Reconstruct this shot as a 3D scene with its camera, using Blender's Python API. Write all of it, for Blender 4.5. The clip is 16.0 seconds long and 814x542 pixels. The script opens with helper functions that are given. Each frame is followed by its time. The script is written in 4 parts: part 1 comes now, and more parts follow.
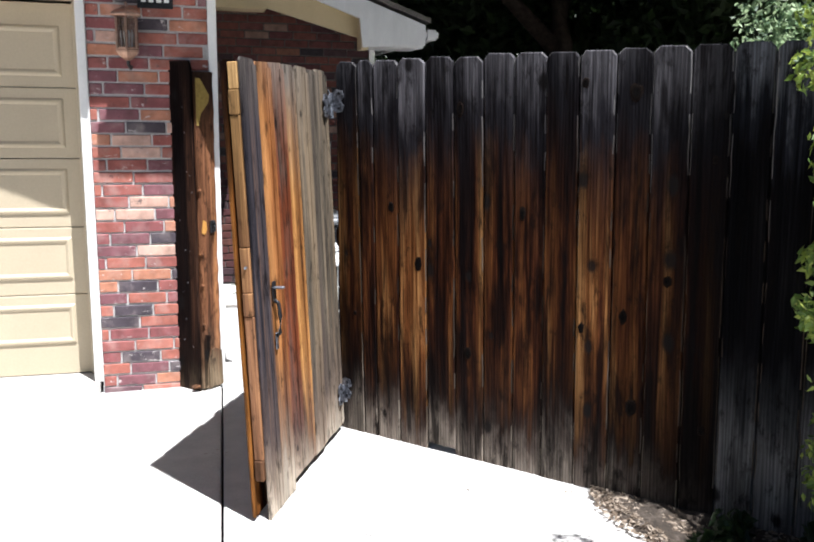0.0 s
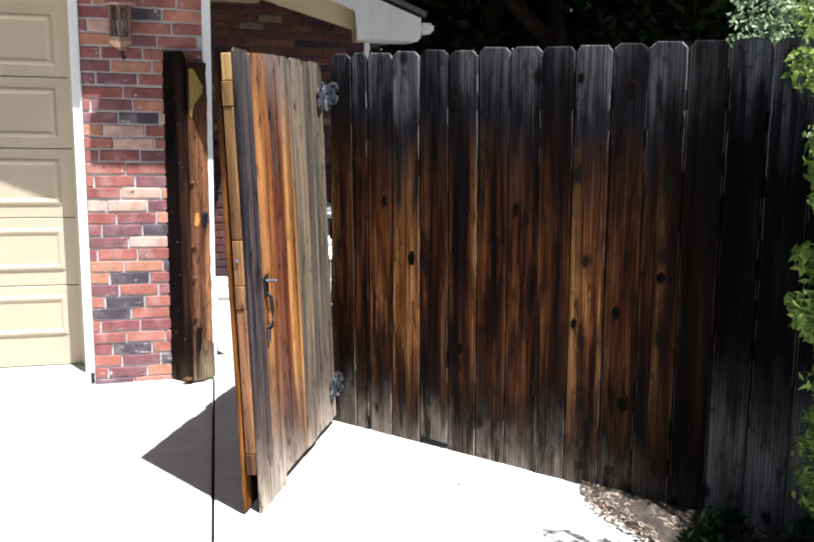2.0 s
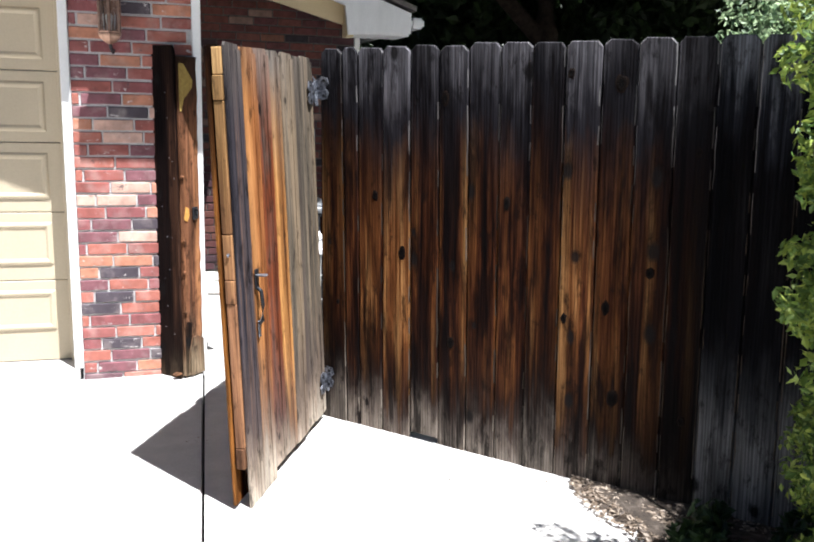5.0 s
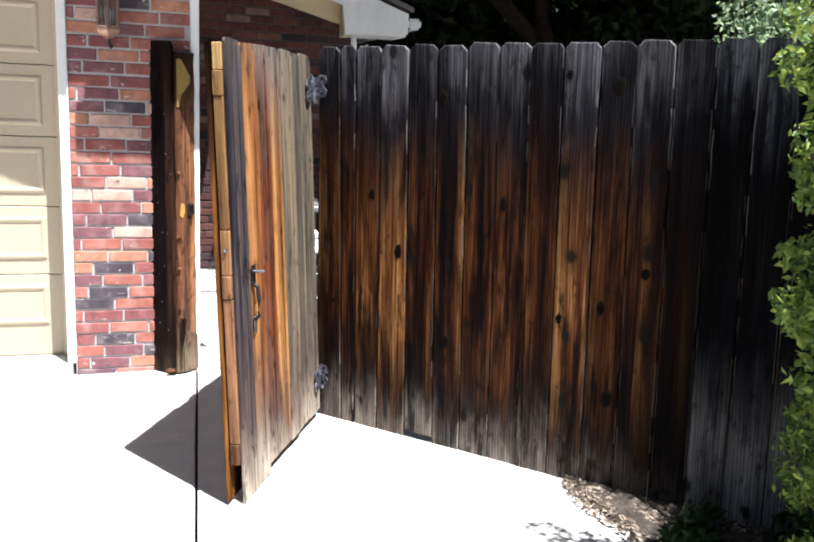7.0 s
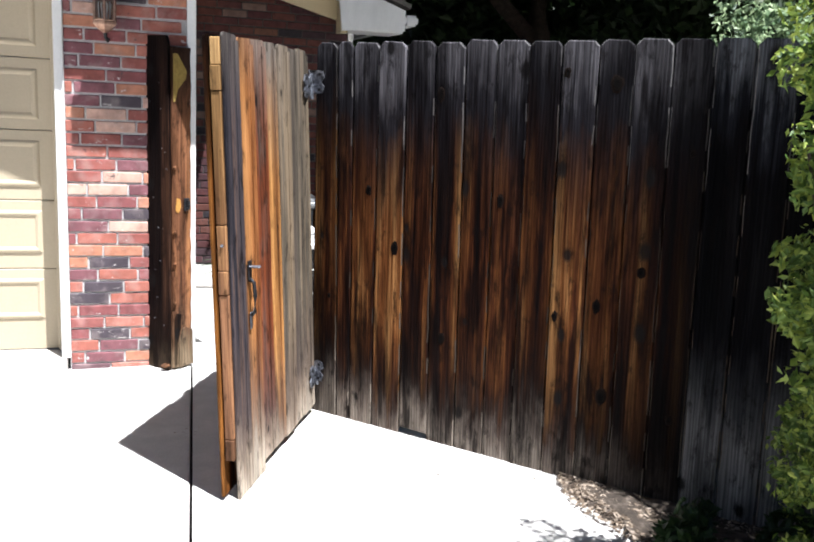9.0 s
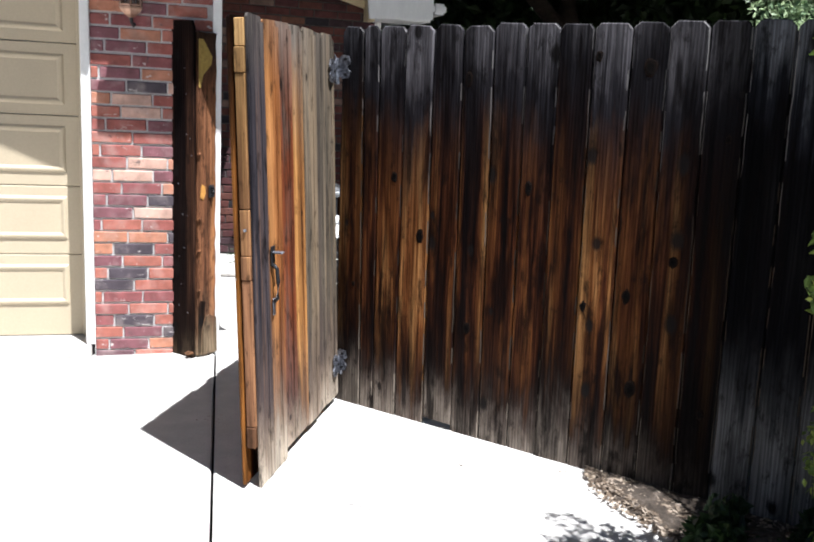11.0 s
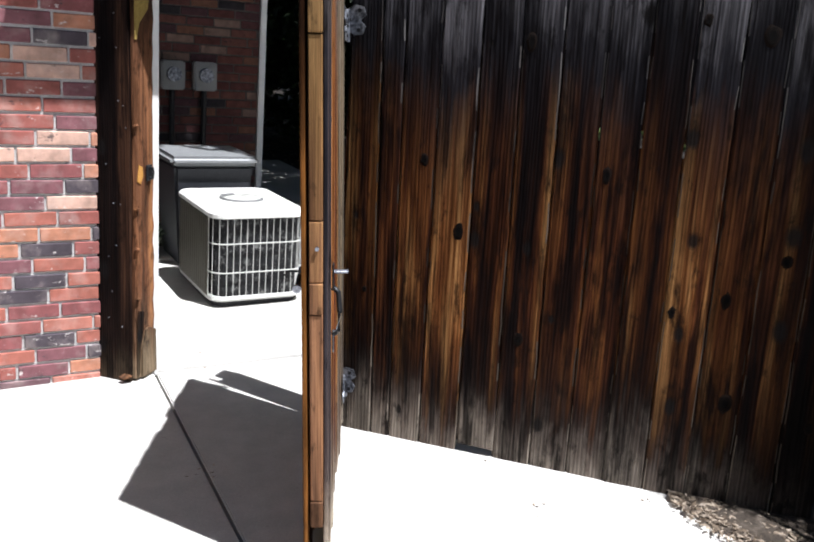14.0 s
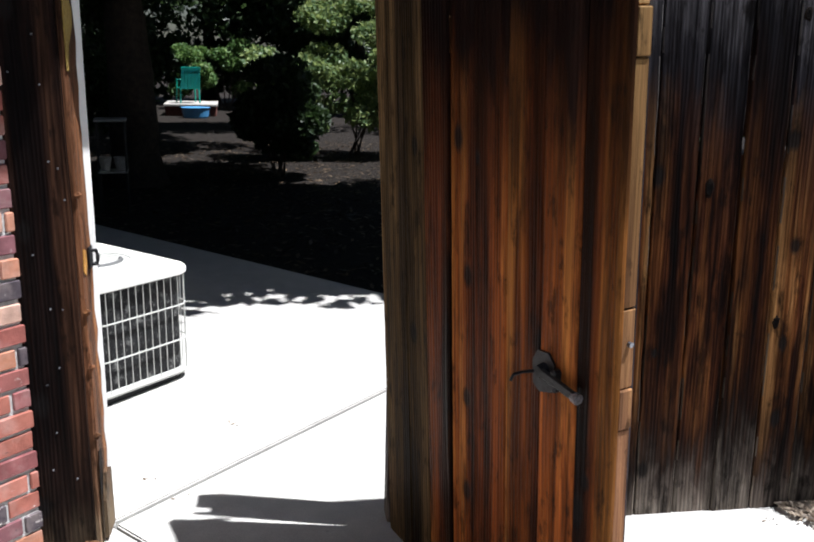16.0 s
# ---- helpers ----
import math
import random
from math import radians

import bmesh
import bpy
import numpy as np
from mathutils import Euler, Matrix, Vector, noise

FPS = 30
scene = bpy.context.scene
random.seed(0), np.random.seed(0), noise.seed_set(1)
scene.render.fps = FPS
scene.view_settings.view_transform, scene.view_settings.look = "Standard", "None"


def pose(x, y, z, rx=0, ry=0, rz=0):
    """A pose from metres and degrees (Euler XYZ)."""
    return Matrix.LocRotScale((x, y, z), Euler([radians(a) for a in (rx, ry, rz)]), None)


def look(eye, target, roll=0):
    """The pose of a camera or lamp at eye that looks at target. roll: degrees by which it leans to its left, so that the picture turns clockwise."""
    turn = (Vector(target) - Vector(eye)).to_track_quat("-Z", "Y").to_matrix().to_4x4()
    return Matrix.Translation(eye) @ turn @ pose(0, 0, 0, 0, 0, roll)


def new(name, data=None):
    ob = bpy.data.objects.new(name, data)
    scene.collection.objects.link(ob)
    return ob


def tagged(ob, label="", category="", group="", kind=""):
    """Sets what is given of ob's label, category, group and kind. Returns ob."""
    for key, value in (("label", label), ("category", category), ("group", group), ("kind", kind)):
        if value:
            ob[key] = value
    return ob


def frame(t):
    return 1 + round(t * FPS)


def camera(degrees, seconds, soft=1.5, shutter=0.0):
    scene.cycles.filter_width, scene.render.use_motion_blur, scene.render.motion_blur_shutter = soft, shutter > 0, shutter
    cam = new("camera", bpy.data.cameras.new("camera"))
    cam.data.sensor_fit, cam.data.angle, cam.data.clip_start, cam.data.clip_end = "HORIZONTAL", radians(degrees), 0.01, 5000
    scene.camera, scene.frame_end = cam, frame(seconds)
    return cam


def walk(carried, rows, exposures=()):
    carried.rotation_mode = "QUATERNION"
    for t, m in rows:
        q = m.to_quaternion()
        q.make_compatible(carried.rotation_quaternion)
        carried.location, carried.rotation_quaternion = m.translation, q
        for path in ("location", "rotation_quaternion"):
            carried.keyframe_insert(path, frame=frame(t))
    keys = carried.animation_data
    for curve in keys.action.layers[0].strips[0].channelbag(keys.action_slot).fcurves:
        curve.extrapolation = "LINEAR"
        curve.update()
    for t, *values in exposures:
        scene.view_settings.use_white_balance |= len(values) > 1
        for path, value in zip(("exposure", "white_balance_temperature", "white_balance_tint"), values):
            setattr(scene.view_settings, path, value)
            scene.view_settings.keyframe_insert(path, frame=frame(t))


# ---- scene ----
cam = camera(51.5, 16.0, 2.0)

PATH = [
    (0, (2.473, -3.33, 1.601), (1.429, -1.665, 1.227), 0.9),
    (0.5, (2.471, -3.327, 1.601), (1.422, -1.666, 1.226), 1.1),
    (1, (2.47, -3.325, 1.601), (1.433, -1.657, 1.225), 1.3),
    (1.5, (2.471, -3.327, 1.601), (1.448, -1.65, 1.227), 1.5),
    (2, (2.467, -3.321, 1.602), (1.439, -1.65, 1.213), 1.5),
    (2.5, (2.47, -3.326, 1.601), (1.458, -1.644, 1.219), 1.4),
    (3, (2.469, -3.324, 1.602), (1.466, -1.638, 1.214), 1.2),
    (3.5, (2.47, -3.325, 1.601), (1.47, -1.639, 1.205), 1.4),
    (4, (2.47, -3.325, 1.602), (1.479, -1.635, 1.198), 1.8),
    (4.2, (2.469, -3.324, 1.602), (1.461, -1.642, 1.203), 1.7),
    (6.5, (2.465, -3.34, 1.585), (1.473, -1.65, 1.188), 2.1),
    (7, (2.455, -3.346, 1.583), (1.466, -1.653, 1.191), 2.6),
    (7.5, (2.457, -3.345, 1.586), (1.467, -1.651, 1.196), 2.7),
    (8, (2.458, -3.335, 1.59), (1.477, -1.639, 1.188), 2.7),
    (8.5, (2.454, -3.346, 1.585), (1.48, -1.646, 1.185), 3.0),
    (9, (2.447, -3.351, 1.581), (1.471, -1.652, 1.183), 3.1),
    (11.3, (2.411, -3.3, 1.541), (1.38, -1.638, 1.125), 3.4),
    (11.5, (2.394, -3.305, 1.553), (1.368, -1.639, 1.137), 3.7),
    (12, (2.306, -3.317, 1.565), (1.284, -1.658, 1.113), 2.8),
    (12.5, (2.165, -3.312, 1.55), (1.174, -1.635, 1.098), 3.2),
    (13, (1.907, -3.102, 1.55), (0.997, -1.386, 1.074), 3.9),
    (13.5, (1.575, -3.064, 1.566), (0.787, -1.281, 1.122), 6.2),
    (14, (1.175, -3.076, 1.56), (0.621, -1.224, 1.047), 4.6),
    (14.5, (0.777, -2.939, 1.562), (0.322, -1.067, 1.024), 4.4),
    (15, (0.397, -2.806, 1.578), (0.091, -0.896, 1.071), 4.7),
    (15.5, (-0.034, -2.746, 1.599), (0.01, -0.812, 1.09), 3.2),
    (16, (-0.403, -2.547, 1.57), (-0.115, -0.632, 1.072), 1.4),
]
walk(cam, [(t, look(eye, target, roll)) for t, eye, target, roll in PATH],
     [(t, e, 6050, 10) for t, e in ((0, 1.3), (2, 1.4), (4, 1.5), (6.5, 1.6), (9, 1.5), (11.5, 1.1), (12.5, 0.5), (13, 0.45), (13.5, 0.6),
                                    (14, 1.05), (14.5, 0.95), (15, 0.85), (15.5, 0.8), (16, 0.85))])

# ---- world, sun ----
SUN = Vector((0.69, -0.18, 1.82)).normalized()
world = bpy.data.worlds.new("sky")
scene.world = world
world.use_nodes = True
wn = world.node_tree.nodes
sky = wn.new("ShaderNodeTexSky")
sky.sky_type, sky.sun_disc = "NISHITA", False
sky.sun_elevation, sky.sun_rotation = math.asin(SUN.z), math.atan2(SUN.x, SUN.y)
world.node_tree.links.new(sky.outputs[0], wn["Background"].inputs[0])
wn["Background"].inputs[1].default_value = 0.024
sun = new("sun", bpy.data.lights.new("sun", "SUN"))
sun.data.energy, sun.data.angle, sun.data.color = 5.8, radians(0.55), (1.0, 0.975, 0.95)
sun.matrix_world = look(SUN * 30, (0, 0, 0))


# ---- material helpers ----
class Mat:
    """A node material with short helpers."""

    def __init__(self, name, rough=0.8, metal=0.0, spec=0.4):
        self.m = bpy.data.materials.new(name)
        self.m.use_nodes = True
        self.t = self.m.node_tree
        self.b = self.t.nodes["Principled BSDF"]
        self.b.inputs["Roughness"].default_value = rough
        self.b.inputs["Metallic"].default_value = metal
        self.b.inputs["Specular IOR Level"].default_value = spec

    def n(self, kind, **kw):
        nd = self.t.nodes.new("ShaderNode" + kind)
        for k, v in kw.items():
            if k == "operation":
                nd.operation = v
            elif k == "blend_type":
                nd.blend_type = v
            elif k == "data_type":
                nd.data_type = v
            else:
                nd.inputs[k].default_value = v
        return nd

    def l(self, a, b):
        self.t.links.new(a, b)

    def coords(self, scale, shift=0.0, geo=False, lean=0.0):
        """Object or world coordinates, scaled, moved by the object's own random number."""
        if geo:
            src = self.n("NewGeometry").outputs["Position"]
        else:
            src = self.n("TexCoord").outputs["Object"]
        if lean:
            sp = self.n("SeparateXYZ")
            self.l(src, sp.inputs[0])
            cb = self.n("CombineXYZ")
            self.l(self.math("ADD", sp.outputs[0], self.math("MULTIPLY", sp.outputs[2], lean)), cb.inputs[0])
            self.l(sp.outputs[1], cb.inputs[1])
            self.l(sp.outputs[2], cb.inputs[2])
            src = cb.outputs[0]
        mp = self.n("Mapping", Scale=scale)
        if shift:
            rnd = self.n("ObjectInfo").outputs["Random"]
            mul = self.n("VectorMath", operation="SCALE")
            mul.inputs[0].default_value = (shift, shift * 1.7, shift * 2.3)
            self.l(rnd, mul.inputs["Scale"])
            add = self.n("VectorMath", operation="ADD")
            self.l(src, add.inputs[0])
            self.l(mul.outputs[0], add.inputs[1])
            src = add.outputs[0]
        self.l(src, mp.inputs[0])
        return mp.outputs[0]

    def noise(self, vec, scale, detail=4.0, rough=0.6, distort=0.0):
        nd = self.n("TexNoise", Scale=scale, Detail=detail, Roughness=rough, Distortion=distort)
        self.l(vec, nd.inputs["Vector"])
        return nd.outputs["Fac"]

    def ramp(self, fac, stops):
        nd = self.n("ValToRGB")
        el = nd.color_ramp.elements
        while len(el) < len(stops):
            el.new(0.5)
        for e, (p, c) in zip(el, stops):
            e.position = p
            e.color = (*c, 1) if isinstance(c, tuple) else (c, c, c, 1)
        self.l(fac, nd.inputs[0])
        return nd.outputs[0]

    def mix(self, fac, a, b, how="MIX"):
        nd = self.n("Mix", data_type="RGBA", blend_type=how)
        for v, i in ((fac, 0), (a, 6), (b, 7)):
            if isinstance(v, (int, float)):
                nd.inputs[i].default_value = v if i == 0 else (v, v, v, 1)
            elif isinstance(v, tuple):
                nd.inputs[i].default_value = (*v, 1)
            else:
                self.l(v, nd.inputs[i])
        return nd.outputs[2]

    def math(self, op, a, b=0.0):
        nd = self.n("Math", operation=op)
        for v, i in ((a, 0), (b, 1)):
            if isinstance(v, (int, float)):
                nd.inputs[i].default_value = v
            else:
                self.l(v, nd.inputs[i])
        return nd.outputs[0]

    def color(self, c):
        if isinstance(c, tuple):
            self.b.inputs["Base Color"].default_value = (*c, 1)
        else:
            self.l(c, self.b.inputs["Base Color"])
        return self

    def bump(self, h, strength=0.4, dist=0.004):
        nd = self.n("Bump", Strength=strength, Distance=dist)
        self.l(h, nd.inputs["Height"])
        self.l(nd.outputs[0], self.b.inputs["Normal"])
        return self

    def rough(self, v):
        self.l(v, self.b.inputs["Roughness"])
        return self


def weathered_wood(name, rows, tones, band=(0.4, 1.2), cover=0.8, black=0.6, gloss=0.0, reach=None, long=0.02, vary=(0.6, 1.2), lean=0.0, spec=0.03, wide=11.0, fine=26.0, arcs=0.55):
    """Weathered cedar. rows: (height, colour) of the ground tone; tones: the colours of the stain that is left, dark to
    pale, in streaks along the grain, between the heights of band; reach: the x past which the stain fades and the
    boards darken."""
    m = Mat(name, 0.75, 0.0, spec)
    sep = m.n("SeparateXYZ")
    m.l(m.n("TexCoord").outputs["Object"], sep.inputs[0])
    z = sep.outputs["Z"]
    grain = m.noise(m.coords((1, 1, 0.012), 7.0, lean=lean), 170, 4, 0.6, 0.3)
    streak = m.noise(m.coords((1, 1, 0.05), 17.0, lean=lean), fine, 5, 0.62, 0.6)
    board = m.noise(m.coords((1, 1, long), 29.0, lean=lean), wide, 3, 0.55, 0.1)
    patch = m.noise(m.coords((1.0, 1.0, 0.34), 5.0, lean=lean), 8, 5, 0.65, 0.5)
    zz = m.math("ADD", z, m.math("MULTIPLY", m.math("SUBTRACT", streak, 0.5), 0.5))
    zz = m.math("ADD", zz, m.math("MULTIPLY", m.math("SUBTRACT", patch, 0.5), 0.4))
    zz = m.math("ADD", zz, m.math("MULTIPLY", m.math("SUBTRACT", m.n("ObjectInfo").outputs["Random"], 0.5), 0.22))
    ground_tone = m.ramp(m.math("MULTIPLY", zz, 0.5), [(h / 2, c) for h, c in rows])
    a = m.n("MapRange")
    a.inputs["From Min"].default_value, a.inputs["From Max"].default_value = band[0] - 0.12, band[0] + 0.42
    m.l(zz, a.inputs["Value"])
    b = m.n("MapRange")
    b.inputs["From Min"].default_value, b.inputs["From Max"].default_value = band[1] + 0.3, band[1] - 0.3
    m.l(zz, b.inputs["Value"])
    left = m.math("MULTIPLY", a.outputs[0], b.outputs[0])
    left = m.math("MULTIPLY", left, m.ramp(m.math("ADD", m.math("MULTIPLY", board, 0.6), m.math("MULTIPLY", patch, 0.4)), [(0.30, 0.0), (0.45, cover)]))
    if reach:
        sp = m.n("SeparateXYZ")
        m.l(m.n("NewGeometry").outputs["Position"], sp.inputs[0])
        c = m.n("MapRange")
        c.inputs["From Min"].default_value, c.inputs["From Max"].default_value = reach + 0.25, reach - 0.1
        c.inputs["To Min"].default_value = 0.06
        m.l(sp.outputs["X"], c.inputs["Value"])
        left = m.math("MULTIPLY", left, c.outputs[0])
        # past reach: darker boards, with the shrub's shade put into their colour
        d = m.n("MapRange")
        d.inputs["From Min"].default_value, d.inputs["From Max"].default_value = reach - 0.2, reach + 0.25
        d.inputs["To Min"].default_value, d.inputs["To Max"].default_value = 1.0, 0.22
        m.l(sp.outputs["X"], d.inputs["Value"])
        ground_tone = m.mix(1.0, ground_tone, d.outputs[0], "MULTIPLY")
    tone = m.math("ADD", m.math("MULTIPLY", board, 0.62), m.math("MULTIPLY", streak, 0.38))
    k = len(tones)
    hue = m.ramp(tone, [(0.40 + 0.20 * i / (k - 1), c) for i, c in enumerate(tones)])
    wood = m.mix(left, ground_tone, hue)
    wood = m.mix(1.0, wood, m.ramp(m.n("ObjectInfo").outputs["Random"], [(0.0, vary[0]), (1.0, vary[1])]), "MULTIPLY")
    mild = m.ramp(m.noise(m.coords((1.4, 1.4, 0.17), 41.0, lean=lean), 11, 5, 0.65, 0.4), [(0.50, 0.0), (0.62, black)])
    wood = m.mix(mild, wood, (0.003, 0.0022, 0.0026))
    wood = m.mix(0.5, wood, m.ramp(grain, [(0.34, 0.25), (0.5, 0.95), (0.66, 1.5)]), "MULTIPLY")
    wood = m.mix(0.45, wood, m.ramp(streak, [(0.38, 0.3), (0.6, 1.5)]), "MULTIPLY")
    arc = m.n("TexWave", Scale=22.0, Distortion=11.0, Detail=3.0)
    arc.bands_direction = "X"
    arc.inputs["Detail Scale"].default_value = 0.6
    m.l(m.coords((1.0, 1.0, 0.07), 53.0, lean=lean), arc.inputs["Vector"])
    wood = m.mix(arcs, wood, m.ramp(arc.outputs["Fac"], [(0.15, 0.55), (0.5, 1.0), (0.9, 1.25)]), "MULTIPLY")
    blot = m.ramp(m.noise(m.coords((1.0, 1.0, 0.4), 61.0, lean=lean), 24, 5, 0.7), [(0.55, 0.0), (0.66, 0.7)])
    wood = m.mix(blot, wood, (0.004, 0.003, 0.003))
    kp = m.n("SeparateXYZ")
    m.l(m.coords((5.0, 1, 3.1), 9.0, lean=lean), kp.inputs[0])
    kc = m.n("CombineXYZ")
    m.l(kp.outputs[0], kc.inputs[0])
    m.l(kp.outputs[2], kc.inputs[1])
    vor = m.n("TexVoronoi", Scale=1.0)
    vor.voronoi_dimensions = "2D"
    m.l(kc.outputs[0], vor.inputs["Vector"])
    kr = m.n("SeparateColor")
    m.l(vor.outputs["Color"], kr.inputs[0])
    some = m.math("GREATER_THAN", kr.outputs[0], 0.66)
    size = m.math("ADD", m.math("MULTIPLY", kr.outputs[1], 0.9), 0.5)
    far = m.math("DIVIDE", m.math("ADD", vor.outputs["Distance"], m.math("MULTIPLY", m.math("SUBTRACT", streak, 0.5), 0.08)), size)
    ring = m.n("TexWave", Scale=26.0, Distortion=1.0)
    m.l(far, ring.inputs["Vector"])
    near = m.math("MULTIPLY", m.ramp(far, [(0.10, 1.0), (0.30, 0.0)]), some)
    wood = m.mix(m.math("MULTIPLY", near, 0.55), wood, m.ramp(ring.outputs["Fac"], [(0.3, 0.25), (0.7, 1.0)]), "MULTIPLY")
    core = m.math("MULTIPLY", m.ramp(far, [(0.06, 1.0), (0.115, 0.0)]), some)
    wood = m.mix(m.math("MULTIPLY", core, 0.9), wood, (0.008, 0.007, 0.007))
    m.color(wood)
    m.rough(m.ramp(streak, [(0.3, 0.5 - gloss), (0.7, 0.8 - gloss)]))
    h = m.math("ADD", m.math("ADD", grain, m.math("MULTIPLY", arc.outputs["Fac"], 0.5)), m.math("MULTIPLY", streak, 0.8))
    h = m.math("SUBTRACT", h, m.math("MULTIPLY", core, 0.8))
    m.bump(h, 0.4, 0.006)
    return m.m


def brick_mat(name, wash=0.35, tone=1.0):
    m = Mat(name, 0.85, 0, 0.3)
    rnd = m.n("ObjectInfo").outputs["Random"]
    base = m.ramp(rnd, [(0.0, (0.22, 0.075, 0.075)), (0.12, (0.33, 0.115, 0.085)), (0.24, (0.26, 0.085, 0.07)), (0.36, (0.42, 0.185, 0.115)), (0.44, (0.18, 0.075, 0.085)),
                        (0.56, (0.52, 0.33, 0.26)), (0.62, (0.27, 0.095, 0.085)), (0.69, (0.065, 0.052, 0.062)), (0.81, (0.36, 0.14, 0.105)), (0.88, (0.13, 0.07, 0.08)), (0.94, (0.32, 0.115, 0.085))])
    base.node.color_ramp.interpolation = "CONSTANT"
    big = m.noise(m.coords((1, 1, 1), 13.0), 14, 4, 0.6)
    fine = m.noise(m.coords((1, 1, 1), 13.0), 120, 4, 0.7)
    c = m.mix(0.7, base, m.ramp(big, [(0.3, 0.55), (0.7, 1.35)]), "MULTIPLY")
    c = m.mix(m.ramp(m.noise(m.coords((1, 1, 1), 71.0), 9, 4, 0.6), [(0.50, 0.0), (0.75, wash * 0.7)]), c, (0.60, 0.50, 0.46))
    c = m.mix(m.ramp(m.noise(m.coords((1, 1, 1.6), 31.0), 18, 5, 0.7), [(0.63, 0.0), (0.68, wash * 2.0)]), c, (0.62, 0.57, 0.54))
    c = m.mix(m.ramp(m.noise(m.coords((1, 1, 1.6), 47.0), 16, 5, 0.7), [(0.63, 0.0), (0.68, 0.8)]), c, (0.05, 0.045, 0.05))
    m.color(m.mix(1.0, c, tone, "MULTIPLY"))
    m.bump(m.math("ADD", fine, big), 0.5, 0.004)
    return m.m


def painted(name, col, rough=0.5, dirt=0.25, scale=6.0):
    m = Mat(name, rough, 0, 0.4)
    a = m.noise(m.coords((1, 1, 0.3), 5.0), scale, 5, 0.65)
    b = m.noise(m.coords((1, 1, 1), 5.0), 90, 3, 0.6)
    c = m.mix(m.ramp(a, [(0.45, 0.0), (0.75, dirt)]), col, tuple(x * 0.55 for x in col))
    m.color(m.mix(0.15, c, m.ramp(b, [(0.3, 0.7), (0.7, 1.15)]), "MULTIPLY"))
    m.bump(b, 0.12, 0.002)
    return m.m


def concrete_mat():
    m = Mat("concrete", 0.9, 0, 0.25)
    p = m.coords((1, 1, 1), geo=True)
    big = m.noise(p, 1.1, 5, 0.6)
    mid = m.noise(p, 9, 5, 0.65)
    fine = m.noise(p, 160, 3, 0.7)
    c = m.ramp(big, [(0.3, (0.42, 0.405, 0.385)), (0.7, (0.50, 0.483, 0.455))])
    c = m.mix(0.6, c, m.ramp(mid, [(0.3, 0.82), (0.7, 1.08)]), "MULTIPLY")
    c = m.mix(0.5, c, m.ramp(fine, [(0.3, 0.75), (0.65, 1.12)]), "MULTIPLY")
    spot = m.noise(p, 23, 2, 0.5)
    c = m.mix(m.ramp(spot, [(0.74, 0.0), (0.78, 0.5)]), c, (0.22, 0.2, 0.18))
    m.color(c)
    m.bump(m.math("ADD", fine, mid), 0.35, 0.003)
    return m.m


def speckled(name, stops, scale, rough=0.9, bump=0.5, metal=0.0, dist=0.01, geo=True):
    m = Mat(name, rough, metal, 0.3)
    p = m.coords((1, 1, 1), 0.0 if geo else 5.0, geo=geo)
    a = m.noise(p, scale, 6, 0.7)
    b = m.noise(p, scale * 7, 4, 0.7)
    c = m.mix(0.6, m.ramp(a, stops), m.ramp(b, [(0.3, 0.5), (0.7, 1.3)]), "MULTIPLY")
    m.color(c)
    m.bump(m.math("ADD", a, b), bump, dist)
    return m.m


def leaf_mat(name, a, b, c):
    m = Mat(name, 0.5, 0, 0.4)
    isl = m.n("NewGeometry").outputs["Random Per Island"]
    m.color(m.ramp(isl, [(0.0, a), (0.5, b), (1.0, c)]))
    m.b.inputs["Subsurface Weight"].default_value = 0.0
    tr = m.n("BsdfTranslucent")
    m.l(m.ramp(isl, [(0.0, tuple(min(1, x * 1.5) for x in a)), (1.0, tuple(min(1, x * 1.5) for x in c))]), tr.inputs["Color"])
    mx = m.n("MixShader")
    mx.inputs[0].default_value = 0.3
    m.l(m.b.outputs[0], mx.inputs[1])
    m.l(tr.outputs[0], mx.inputs[2])
    m.l(mx.outputs[0], m.t.nodes["Material Output"].inputs["Surface"])
    return m.m


# ground tone by height: pale foot, near-black middle, grey top
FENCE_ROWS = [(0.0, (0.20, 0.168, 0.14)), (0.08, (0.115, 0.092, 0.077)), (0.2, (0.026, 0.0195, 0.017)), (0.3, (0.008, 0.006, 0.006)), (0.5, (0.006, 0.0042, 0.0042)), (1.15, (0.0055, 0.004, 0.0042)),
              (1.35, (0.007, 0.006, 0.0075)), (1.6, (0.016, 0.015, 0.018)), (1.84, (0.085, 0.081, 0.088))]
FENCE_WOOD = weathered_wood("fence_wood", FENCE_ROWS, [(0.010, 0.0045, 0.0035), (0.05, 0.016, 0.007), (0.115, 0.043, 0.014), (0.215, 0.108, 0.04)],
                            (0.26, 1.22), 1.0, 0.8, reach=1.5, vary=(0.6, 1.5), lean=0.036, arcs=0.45)
